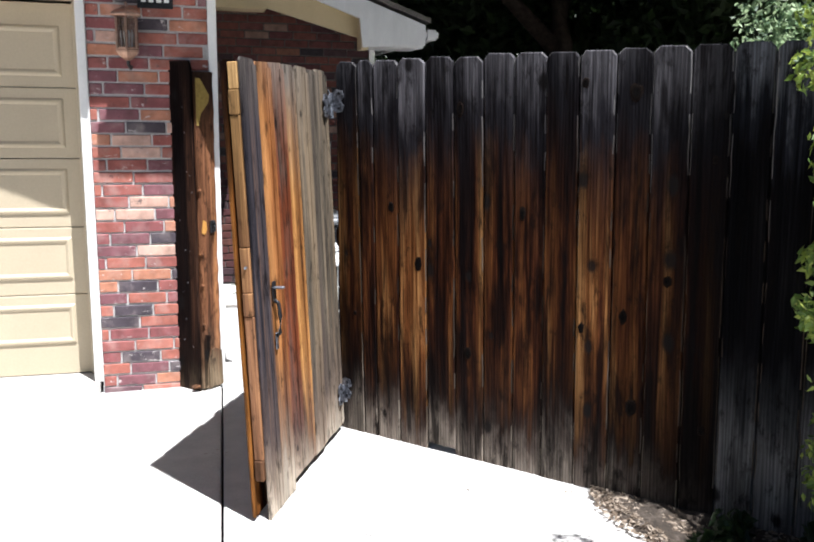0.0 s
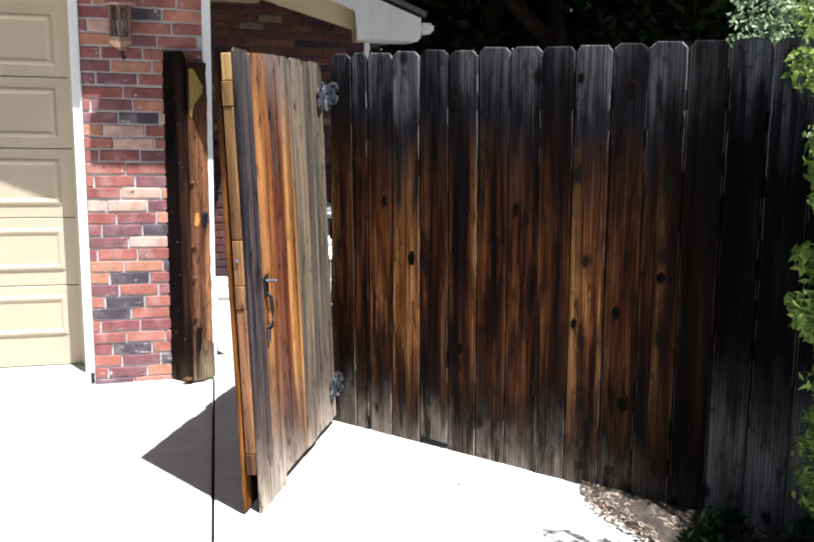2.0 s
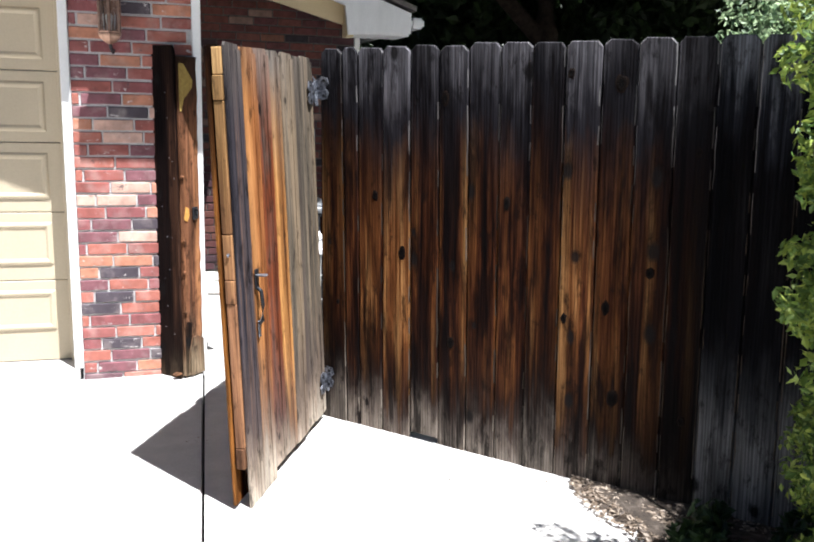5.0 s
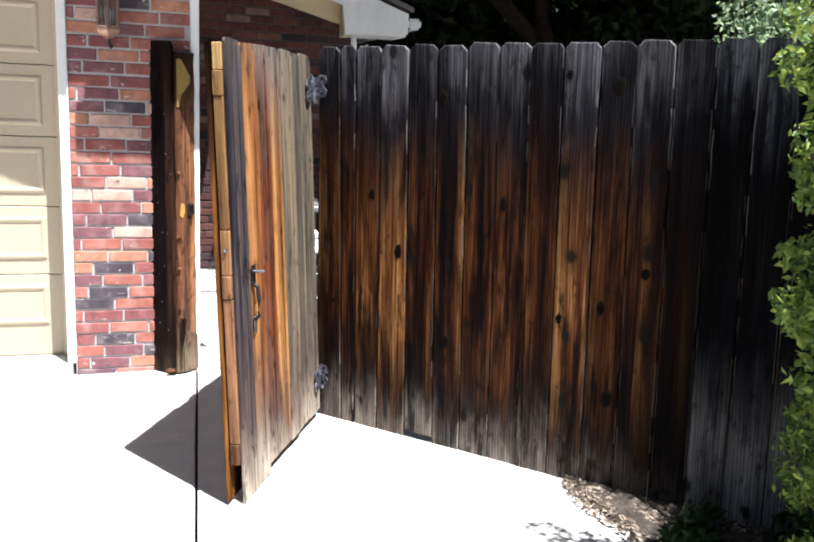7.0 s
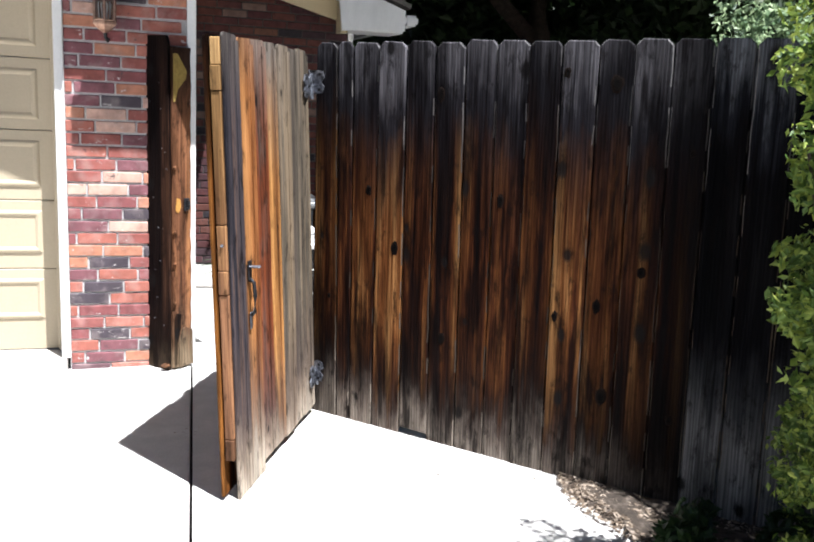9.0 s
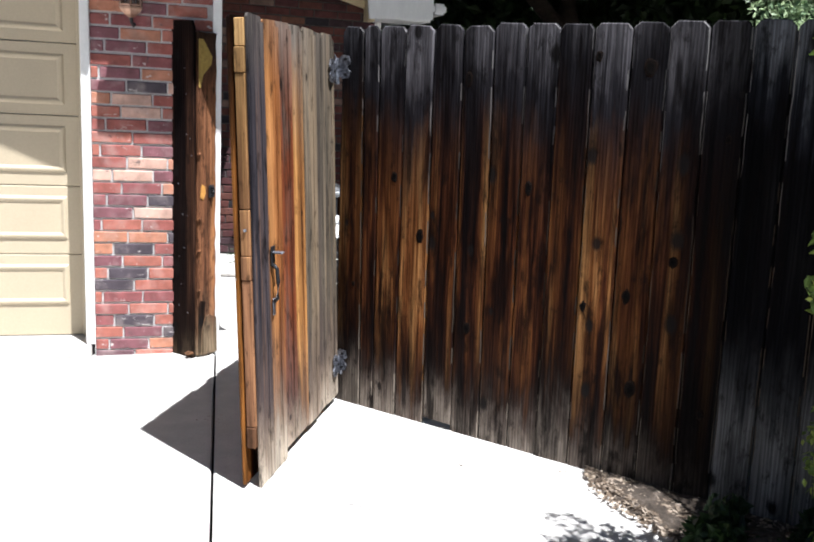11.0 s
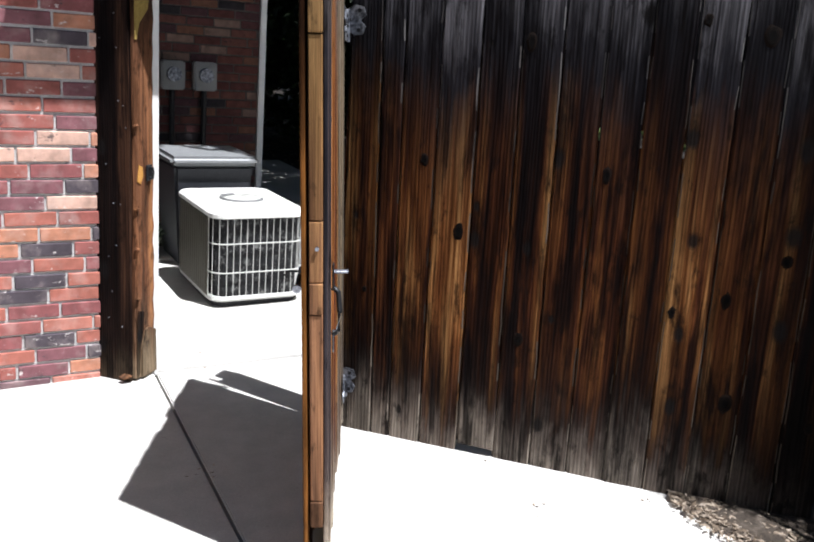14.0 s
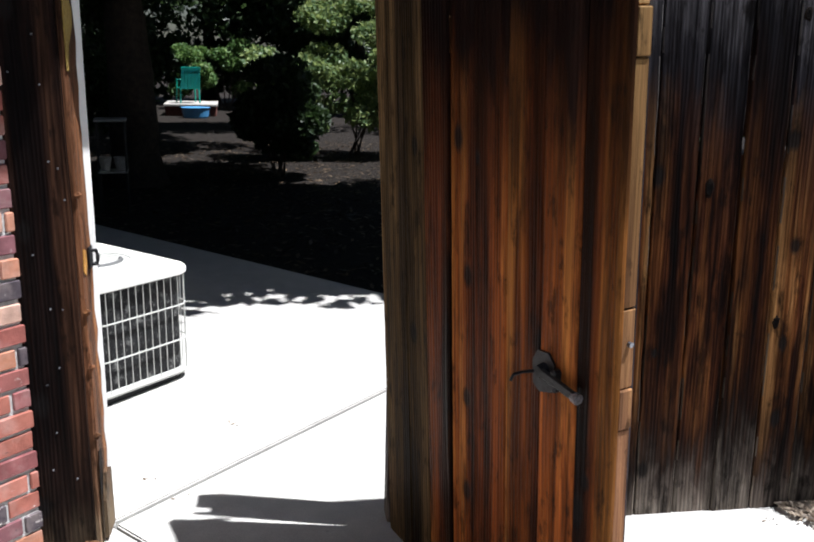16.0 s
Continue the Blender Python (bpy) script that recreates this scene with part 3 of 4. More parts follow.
part("plate", box(B(), -0.075, 0.11, -0.012, 0.006, -0.03, 0.09, 0.003), BLACK, plq)
for k in range(4):
    part("bar", box(B(), -0.055 + k * 0.04, -0.03 + k * 0.04, -0.016, -0.0125, 0.0, 0.06), WHITE, plq, "pale bar")


# ---- latch post ----
def rough_post(name, w, d, h, mat, label, m, chip=0.0, seed=3):
    rng = random.Random(seed)
    bm = B()
    k = 26
    rings = []
    c = 0.008
    for i in range(k + 1):
        z = h * i / k
        wob = [rng.uniform(-0.003, 0.003) for _ in range(8)]
        out = [(c, 0), (w - c, 0), (w, c), (w, d - c), (w - c, d), (c, d), (0, d - c), (0, c)]
        rings.append([bm.verts.new((x + o, y + o * 0.7, z)) for (x, y), o in zip(out, wob)])
    for a, b in zip(rings, rings[1:]):
        for j in range(8):
            bm.faces.new((a[j], a[(j + 1) % 8], b[(j + 1) % 8], b[j]))
    bm.faces.new(rings[0][::-1])
    bm.faces.new(rings[-1])
    return bm


post = thing("latch_post", "rough dark timber gate post beside the brick pier", "post", pose(-1.184, 0.0, -0.02, 0, -0.3, 0))
part("timber", rough_post("timber", 0.155, 0.14, 1.80, POST_WOOD, "", None), TIMBER, post, m=pose(0.03, 0.022, 0.012))
bm = prism(B(), [(0, 0.0), (0.165, 0.0), (0.172, 1.0), (0.17, 1.83), (0.155, 1.868), (0.018, 1.868), (0.0, 1.85)], 0, 0.018)
part("picket", bm, POST_WOOD, post, "dark weathered picket")
st = part("strike", box(B(), 0.0, 0.008, 0.005, 0.045, -0.035, 0.035, 0.003), BLACK, post, "grey metal latch strike", pose(0.187, 0.09, 0.955))
part("catch", tube(B(), [(0.006, 0.025, 0.02), (0.022, 0.025, 0.022), (0.026, 0.025, 0.0), (0.022, 0.025, -0.022), (0.006, 0.025, -0.02)], 0.007, 6), BLACK, st)


part("chip", prism(B(), [(0.0, -0.03), (0.022, -0.045), (0.04, -0.01), (0.035, 0.03), (0.012, 0.04)], -0.002, 0.001), CHIP, post, "fresh orange split in the wood", pose(0.1872, 0.035, 0.955, 0, 0, 90))
# sunlight that slips past the eave, laid on as a thin yellow piece
part("bare_patch", prism(B(), [(0.0, 1.52), (0.0, 1.775), (0.03, 1.775), (0.098, 1.685), (0.09, 1.645), (0.03, 1.585), (0.012, 1.52)], -0.0025, 0.001), SUNLIT_WOOD, post, "yellow sun patch laid on the timber", pose(0.187, 0.024, 0, 0, 0, 90))
# split foot of the timber: a dark plate painted for a hollow's shade, between two ragged slivers
part("hollow", prism(B(), [(0.0, 0.02), (0.0, 0.30), (0.012, 0.335), (0.05, 0.325), (0.046, 0.24), (0.022, 0.16), (0.016, 0.03)], -0.002, 0.001), POST_WOOD, post, "dark plate for the shade in a hollow", pose(0.187, 0.024, 0, 0, 0, 90))
part("sliver", prism(B(), [(0.03, 0.012), (0.028, 0.15), (0.055, 0.235), (0.075, 0.245), (0.13, 0.22), (0.136, 0.012)], -0.010, 0.001), TIMBER, post, "weathered split sliver", pose(0.187, 0.024, 0, 0, 0, 90))
part("sliver", prism(B(), [(0.0, -0.02), (0.03, -0.03), (0.06, 0.0), (0.02, 0.018)], -0.006, 0.002), FRAME_WOOD, post, "pale wood chip", pose(0.12, -0.004, 0.03, -70, 0, 0))
for z in (0.39, 0.62, 0.80, 1.16):
    part("burr", tube(B(), [(0.186, 0.028, z), (0.193, 0.026, z + 0.006), (0.199, 0.03, z + 0.004)], [0.012, 0.009, 0.003], 6), TIMBER, post)
for k in range(14):
    z = 0.2 + 0.11 * k + random.uniform(-0.09, 0.09)
    part("nail", tube(B(), [(0, 0, 0), (0, -0.004, 0)], 0.0032, 6), IRON, post, m=pose(random.uniform(0.02, 0.16), 0.0, z))


# ---- fence ----
BOT = [-0.008, 0.149, 0.229, 0.359, 0.521, 0.673, 0.82, 0.966, 1.109, 1.259, 1.41, 1.559, 1.712, 1.854, 1.998, 2.15]
TOP = [-0.043, 0.08, 0.169, 0.313, 0.46, 0.606, 0.752, 0.903, 1.051, 1.196, 1.346, 1.488, 1.638, 1.786, 1.932, 2.08]
while BOT[-1] < 6.0:
    BOT.append(BOT[-1] + 0.147)
    TOP.append(TOP[-1] + 0.147)


def picket(b0, b1, t0, t1, z0, z1, rng, mat, parent, name="picket", thick=0.018, ear=0.022, y=0.0, gap=0.0034, slit=None, edge=None):
    """A dog-eared board from its two feet to its two shoulders, with wandering edges and an added strip that darkens
    the joint.
    """
    bx = (b0 + b1) / 2
    k = 24
    left, right = [], []
    for i in range(k + 1):
        q = i / k
        z = z0 + (z1 - ear - z0) * q
        left.append((b0 + (t0 - b0) * q + gap * (0.3 + 1.2 * rng.random()) - bx, z))
        right.append((b1 + (t1 - b1) * q - gap * (0.3 + 1.2 * rng.random()) - bx, z))
    e = ear * rng.uniform(0.8, 1.15)
    top = [(right[-1][0] - e, z1 + rng.uniform(-0.003, 0.003)), (left[-1][0] + e, z1 + rng.uniform(-0.003, 0.003))]
    bm = prism(B(), right + top + left[::-1], 0, thick - 0.005)
    es = [ed for ed in bm.edges if abs(ed.verts[0].co.y - ed.verts[1].co.y) < 1e-6 and ed.verts[0].co.y < 0.001]
    bmesh.ops.bevel(bm, geom=es, offset=0.0042, segments=1, affect="EDGES", clamp_overlap=True)
    # unseen strip added behind the joint to keep light from shining through
    spans = [(z0 + 0.01, slit[0]), (slit[1], z1 - ear - 0.01)] if slit else [(z0 + 0.01, z1 - ear - 0.01)]
    for za, zb in spans:
        xa, xb = (b0 + (t0 - b0) * (v - z0) / (z1 - z0) - bx for v in (za, zb))
        joint_block = prism(B(), [(xa + 0.03, za), (xb + 0.03, zb), (xb - 0.008, zb), (xa - 0.008, za)], thick - 0.0045, thick)
        tmp = bpy.data.meshes.new("joint_block")
        joint_block.to_mesh(tmp)
        joint_block.free()
        bm.from_mesh(tmp)
        bpy.data.meshes.remove(tmp)
    bm.normal_update()
    for f in bm.faces:
        if abs(f.normal.x) > 0.3 and -0.95 < f.normal.y < -0.2 and rng.random() < 0.5:
            f.material_index = 1
    me = mesh_of(name, bm, mat)
    me.materials.append(edge or mat)
    return part(name, me, None, parent, m=pose(bx, y + rng.uniform(-0.004, 0.004), 0, rng.uniform(-0.15, 0.15), 0, rng.uniform(-0.9, 0.9)))


def knot_mat():
    """Dark heart, brown rings and a dark rim, by the distance from the knot's middle."""
    m = Mat("knot_wood", 0.7, 0, 0.05)
    ln = m.n("VectorMath", operation="LENGTH")
    m.l(m.n("TexCoord").outputs["Object"], ln.inputs[0])
    n = m.noise(m.coords((1, 1, 1), 3.0), 60, 4, 0.6)
    d = m.math("ADD", ln.outputs["Value"], m.math("MULTIPLY", m.math("SUBTRACT", n, 0.5), 0.4))
    m.color(m.ramp(d, [(0.45, (0.0015, 0.001, 0.001)), (0.6, (0.006, 0.0035, 0.0025)), (0.72, (0.0022, 0.0015, 0.0015)), (0.85, (0.011, 0.006, 0.004)), (1.0, (0.005, 0.003, 0.0025))]))
    m.bump(n, 0.6, 0.004)
    return m.m


KNOT = knot_mat()


def knot(parent, x, z, rx, rz, seed):
    """A swollen knot with a sunken, cracked heart, on the face of a board."""
    g = random.Random(seed)
    bm = B()
    rings = []
    wob = [g.uniform(0.82, 1.15) for _ in range(12)]
    for r, y in ((1.0, 0.03), (0.8, -0.2), (0.55, -0.26), (0.32, -0.2), (0.1, -0.14)):
        rings.append([bm.verts.new((r * w * math.cos(2 * math.pi * k / 12), y, r * w * math.sin(2 * math.pi * k / 12))) for k, w in enumerate(wob)])
    for a, b in zip(rings, rings[1:]):
        for k in range(12):
            bm.faces.new((a[k], a[(k + 1) % 12], b[(k + 1) % 12], b[k]))
    bm.faces.new(rings[-1])
    part("knot", bm, KNOT, parent, m=pose(x, 0, z) @ Matrix.Diagonal((rx * 1.05, 0.010, rz * 1.1, 1)), smooth=True)


KNOTS = ((0.645, 1.61, 0.017, 0.034), (1.225, 1.72, 0.015, 0.022), (1.43, 1.685, 0.026, 0.036), (0.286, 1.15, 0.018, 0.024), (0.447, 0.895, 0.020, 0.036), (0.966, 1.17, 0.016, 0.028),
         (1.605, 0.95, 0.018, 0.024), (0.72, 0.505, 0.022, 0.030), (1.26, 0.71, 0.013, 0.024), (1.435, 0.78, 0.018, 0.032), (1.78, 0.365, 0.016, 0.022), (1.493, 0.40, 0.026, 0.036), (0.08, 0.606, 0.010, 0.013), (1.75, 1.435, 0.012, 0.016))


def fence():
    th = thing("fence", "tall weathered cedar picket fence, dog-eared, streaked brown and grey", "fence")
    rng = random.Random(11)
    slits = {6: (1.28, 1.33, 0.004), 7: (1.29, 1.335, 0.004), 8: (1.28, 1.34, 0.005), 9: (1.26, 1.31, 0.004)}
    for i in range(len(BOT) - 1):
        z0 = rng.uniform(-0.03, -0.02)
        if i == 4:
            z0 = 0.024
        if BOT[i] > 1.3:
            z0 = -0.02
        z1 = min(1.823 + 0.022 * BOT[i], 1.87) + rng.uniform(-0.006, 0.006)
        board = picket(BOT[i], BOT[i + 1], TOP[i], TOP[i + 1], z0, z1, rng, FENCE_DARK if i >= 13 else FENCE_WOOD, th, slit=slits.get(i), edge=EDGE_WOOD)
        for k, (x, z, rx, rz) in enumerate(KNOTS):
            q = z / 1.84
            if BOT[i] + (TOP[i] - BOT[i]) * q < x <= BOT[i + 1] + (TOP[i + 1] - BOT[i + 1]) * q:
                knot(board, x - (BOT[i] + BOT[i + 1]) / 2, z, rx, rz, k)
    for z in (0.25, 0.93, 1.55):
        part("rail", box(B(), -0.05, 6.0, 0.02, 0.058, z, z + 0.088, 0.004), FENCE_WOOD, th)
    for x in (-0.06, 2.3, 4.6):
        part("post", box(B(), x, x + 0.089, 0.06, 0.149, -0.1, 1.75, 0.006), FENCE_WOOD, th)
    return th


fence()


# ---- gate ----
def gate():
    m = pose(-0.005, -0.02, -0.022, 0, 0, -70.3) @ pose(0, 0, 0, 3.0, 0, 0)
    th = thing("gate", "open weathered cedar gate with streaked orange-brown boards on both faces", "gate", m)
    rng = random.Random(5)
    W = 1.025
    # local x runs to the free edge, local y towards the front face
    edges = [0.02, 0.165, 0.305, 0.445, 0.585, 0.735, 0.875, 1.01]
    for i in range(7):
        z0 = 0.045 if i < 5 else 0.0
        picket(edges[i], edges[i + 1], edges[i], edges[i + 1], z0, 1.80 + rng.uniform(-0.006, 0.006), rng, (GATE_OLIVE, GATE_OLIVE, GATE_OLIVE, GATE_GOLD, GATE_RED, GATE_ORANGE, GATE_GREY)[i], th, "front_board", y=0.020, ear=0.012, gap=0.0012)
    back = [-0.045, 0.12, 0.245, 0.37, 0.50, 0.64, 0.78, 0.91, 1.035]
    for i in range(8):
        picket(back[i], back[i + 1], back[i], back[i + 1], 0.02, 1.80 + rng.uniform(-0.006, 0.006), rng, BACK_OLIVE if i in (0, 1) else BACK_WOOD, th, "back_board", y=-0.037, ear=0.012, gap=0.0012)
    # frame between the boards
    for z0, z1 in ((1.60, 1.69), (0.84, 0.93), (0.17, 0.255)):
        part("rail", box(B(), 0.03, W, -0.019, 0.019, z0, z1, 0.003), FRAME_WOOD, th)
    for z0, z1 in ((0.257, 0.838), (0.932, 1.105), (1.108, 1.598)):
        part("stile", box(B(), W - 0.09, W - 0.004, -0.019, 0.019, z0, z1, 0.003), FRAME_WOOD, th, "orange-brown frame timber")
    part("stile", box(B(), 0.03, 0.118, -0.019, 0.019, 0.257, 1.598, 0.003), FRAME_WOOD, th)
    part("top_block", box(B(), W - 0.13, W - 0.01, -0.019, 0.019, 1.692, 1.79, 0.003), FRAME_WOOD, th)
    # handle on the front
    hd = part("pull_handle", tube(B(), [(0.845, 0.038, 0.87), (0.845, 0.055, 0.855), (0.845, 0.059, 0.80), (0.845, 0.055, 0.735), (0.845, 0.038, 0.72)], [0.009, 0.008, 0.0085, 0.008, 0.009], 10), BLACK, th, "black iron pull handle", smooth=True)
    part("plate", box(B(), 0.826, 0.864, 0.037, 0.042, 0.865, 0.945, 0.004), BLACK, hd)
    part("thumb_latch", box(B(), 0.835, 0.857, 0.04, 0.085, 0.915, 0.924, 0.003), IRON, hd)
    part("plate", box(B(), 0.833, 0.857, 0.037, 0.042, 0.665, 0.735, 0.004), IRON, hd)
    # latch on the back
    lt = part("latch", prism(B(), [(0.765, 0.862), (0.79, 0.848), (0.835, 0.862), (0.842, 0.93), (0.82, 0.952), (0.78, 0.948), (0.762, 0.92)], -0.046, -0.037), BLACK, th, "black iron gate latch")
    part("pivot", tube(B(), [(0.808, -0.045, 0.908), (0.808, -0.066, 0.908)], [0.019, 0.014], 10), BLACK, lt)
    part("keeper", box(B(), 0.842, 0.862, -0.060, -0.037, 0.872, 0.925, 0.004), BLACK, lt)
    part("lever", box(B(), -0.008, 0.125, -0.006, 0.006, -0.011, 0.011, 0.003), BLACK, lt, m=pose(0.812, -0.060, 0.908, 0, 7, 0))
    part("tip", tube(B(), [(0.928, -0.060, 0.893), (0.946, -0.060, 0.891)], [0.011, 0.013], 8), IRON, lt)
    part("hook", tube(B(), [(0.785, -0.05, 0.90), (0.775, -0.085, 0.90), (0.77, -0.105, 0.896), (0.768, -0.112, 0.882)], 0.004, 6), BLACK, lt)
    part("nail", tube(B(), [(W - 0.004, 0.004, 1.03), (W + 0.004, 0.004, 1.03)], 0.006, 8), IRON, th)
    # strap hinges
    wing = [(0.0, -0.055), (0.02, -0.03), (0.05, -0.055), (0.085, -0.05), (0.095, -0.02), (0.075, 0.0), (0.095, 0.02), (0.085, 0.05), (0.05, 0.055), (0.02, 0.03), (0.0, 0.055)]
    for z in (1.64, 0.21):
        hg = part("hinge", prism(B(), [(x, z + q) for x, q in wing], 0.040, 0.046), IRON, th, "grey galvanised butterfly hinge")
        part("barrel", tube(B(), [(-0.012, 0.045, z - 0.06), (-0.012, 0.045, z + 0.06)], 0.011, 8), IRON, hg)
        at = m.inverted() @ pose(-0.012 - 0.036 * z, -0.016, z)
        part("fence_leaf", prism(B(), wing, -0.003, 0.003), IRON, hg, m=at)
        for dx, dz in ((0.03, 0.0), (0.07, 0.035), (0.07, -0.035)):
            part("screw", tube(B(), [(dx, 0.045, z + dz), (dx, 0.051, z + dz)], 0.008, 6), BLACK, hg)
            part("screw", tube(B(), [(dx, -0.003, dz), (dx, -0.008, dz)], 0.008, 6), BLACK, hg, m=at)
    return th


gate()


# ---- air conditioner ----
def air_conditioner():
    m = pose(-1.325, 1.555, -0.008, 0, 0, 47.15)
    th = thing("air_conditioner", "low outdoor air conditioner with pale lid and wire guard", "air conditioner", m)
    hx, hy, h = 0.285, 0.385, 0.575

    def loop(bm, x, y, r, z, k=5):
        pts = []
        for cx, cy, a0 in ((x - r, y - r, 0), (-x + r, y - r, 90), (-x + r, -y + r, 180), (x - r, -y + r, 270)):
            pts += [(cx + r * math.cos(radians(a0 + 90 * i / k)), cy + r * math.sin(radians(a0 + 90 * i / k)), z) for i in range(k + 1)]
        return pts

    def shell(rows, closed=True):
        bm = B()
        rings = [[bm.verts.new(p) for p in loop(bm, x, y, r, z)] for x, y, r, z in rows]
        for a, b in zip(rings, rings[1:]):
            for j in range(len(a)):
                bm.faces.new((a[j], a[(j + 1) % len(a)], b[(j + 1) % len(b)], b[j]))
        if closed:
            bm.faces.new(rings[0][::-1])
            bm.faces.new(rings[-1])
        return bm

    part("base", shell([(hx - 0.03, hy - 0.03, 0.06, 0.002), (hx - 0.03, hy - 0.03, 0.06, 0.045)]), BLACK, th)
    part("base_rim", shell([(hx, hy, 0.09, 0.04), (hx + 0.004, hy + 0.004, 0.09, 0.05), (hx, hy, 0.09, 0.065)]), AC_PAINT, th)
    part("coil", shell([(hx - 0.025, hy - 0.025, 0.07, 0.05), (hx - 0.025, hy - 0.025, 0.07, h - 0.03)]), COIL, th, "dark finned coil")
    lid = part("lid", shell([(hx + 0.004, hy + 0.004, 0.09, h - 0.04), (hx + 0.012, hy + 0.012, 0.095, h - 0.034), (hx + 0.012, hy + 0.012, 0.095, h - 0.012), (hx + 0.002, hy + 0.002, 0.09, h), (hx - 0.05, hy - 0.06, 0.08, h + 0.006)]), AC_LID, th, "pale painted metal lid")
    bm = B()
    for r0, r1 in ((0.19, 0.172), (0.145, 0.140), (0.11, 0.105), (0.075, 0.070), (0.04, 0.03)):
        n0 = 36
        va = [bm.verts.new((r0 * math.cos(2 * math.pi * i / n0), r0 * math.sin(2 * math.pi * i / n0) - 0.03, h + 0.009)) for i in range(n0)]
        vb = [bm.verts.new((r1 * math.cos(2 * math.pi * i / n0), r1 * math.sin(2 * math.pi * i / n0) - 0.03, h + 0.012)) for i in range(n0)]
        for i in range(n0):
            j = (i + 1) % n0
            bm.faces.new((va[i], va[j], vb[j], vb[i]))
    part("fan_guard", bm, AC_PAINT, lid)
    bm = B()
    n0 = 36
    bm.faces.new([bm.verts.new((0.185 * math.cos(2 * math.pi * i / n0), 0.185 * math.sin(2 * math.pi * i / n0) - 0.03, h + 0.0085)) for i in range(n0)])
    part("fan_opening", bm, AC_PAINT, lid)
    # open grey arc shaped like the crescent of shade round the fan
    arc = [radians(95 + 12 * k) for k in range(21)]
    part("fan_ring", tube(B(), [(0.125 * math.cos(a), 0.125 * math.sin(a) - 0.03, h + 0.012) for a in arc], 0.011, 6), FAN_GREY, lid, "grey crescent for the shade of the fan rim")
    panel = part("service_panel", box(B(), -hx - 0.009, -hx - 0.003, -hy + 0.085, hy - 0.085, 0.065, h - 0.042, 0.002), AC_PANEL, th, "dull olive service panel")
    for k in range(13):
        part("louvre", box(B(), -hx - 0.013, -hx - 0.0095, -hy + 0.10 + k * 0.046, -hy + 0.118 + k * 0.046, 0.08, h - 0.055, 0.001), AC_PANEL, panel)
    # wire guard: three level rings and upright wires
    out = loop(None, hx, hy, 0.085, 0.0, 6)
    for z in (0.213, 0.386):
        pts = [(x, y, z) for x, y, _ in out]
        part("guard_ring", tube(B(), pts + [pts[0]], 0.0042, 5), AC_PAINT, th)
    per = []
    for a, b in zip(out, out[1:] + out[:1]):
        va, vb = Vector(a), Vector(b)
        k = max(1, round((vb - va).length / 0.042))
        per += [va.lerp(vb, i / k) for i in range(k)]
    wire = mesh_of("guard_wire", tube(B(), [(0, 0, 0.06), (0, 0, 0.55)], 0.0024, 5), AC_PAINT)
    last = None
    for p in per:
        if last is None or (p - last).length > 0.03:
            part("guard_wire", wire, None, th, m=pose(p.x, p.y, 0))
            last = p
    return th


AC_PAINT = painted("ac_paint", (0.50, 0.50, 0.47), 0.5, 0.3)
AC_PANEL = painted("ac_panel_paint", (0.075, 0.066, 0.048), 0.6, 0.5)
FAN_GREY = painted("fan_grey", (0.13, 0.13, 0.13), 0.6, 0.3)
AC_LID = painted("ac_lid_paint", (0.72, 0.71, 0.68), 0.45, 0.25)
COIL = speckled("coil_fins", [(0.35, (0.006, 0.006, 0.007)), (0.55, (0.020, 0.020, 0.021)), (0.70, (0.22, 0.22, 0.21))], 22, 0.7, 0.6, 0.2, 0.01)
air_conditioner()


# ---- house wing ----
WING_Y = 2.9


def wing():
    th = thing("wall_wing", "shaded red brick house wall behind the patio", "wall", HOUSE, kind="structure")
    part("mortar_bed", box(B(), 0.255, 1.76, WING_Y, WING_Y + 0.2, 0.0, 3.3), MORTAR_SHADED, th, "grey mortar darkened for the shade")
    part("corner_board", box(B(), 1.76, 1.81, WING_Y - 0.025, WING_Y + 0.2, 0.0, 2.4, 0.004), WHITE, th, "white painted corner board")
    part("side_wall", box(B(), 1.58, 1.79, WING_Y + 0.2, 9.0, 0.0, 2.4), MORTAR_SHADED, th)
    return th


WING = wing()


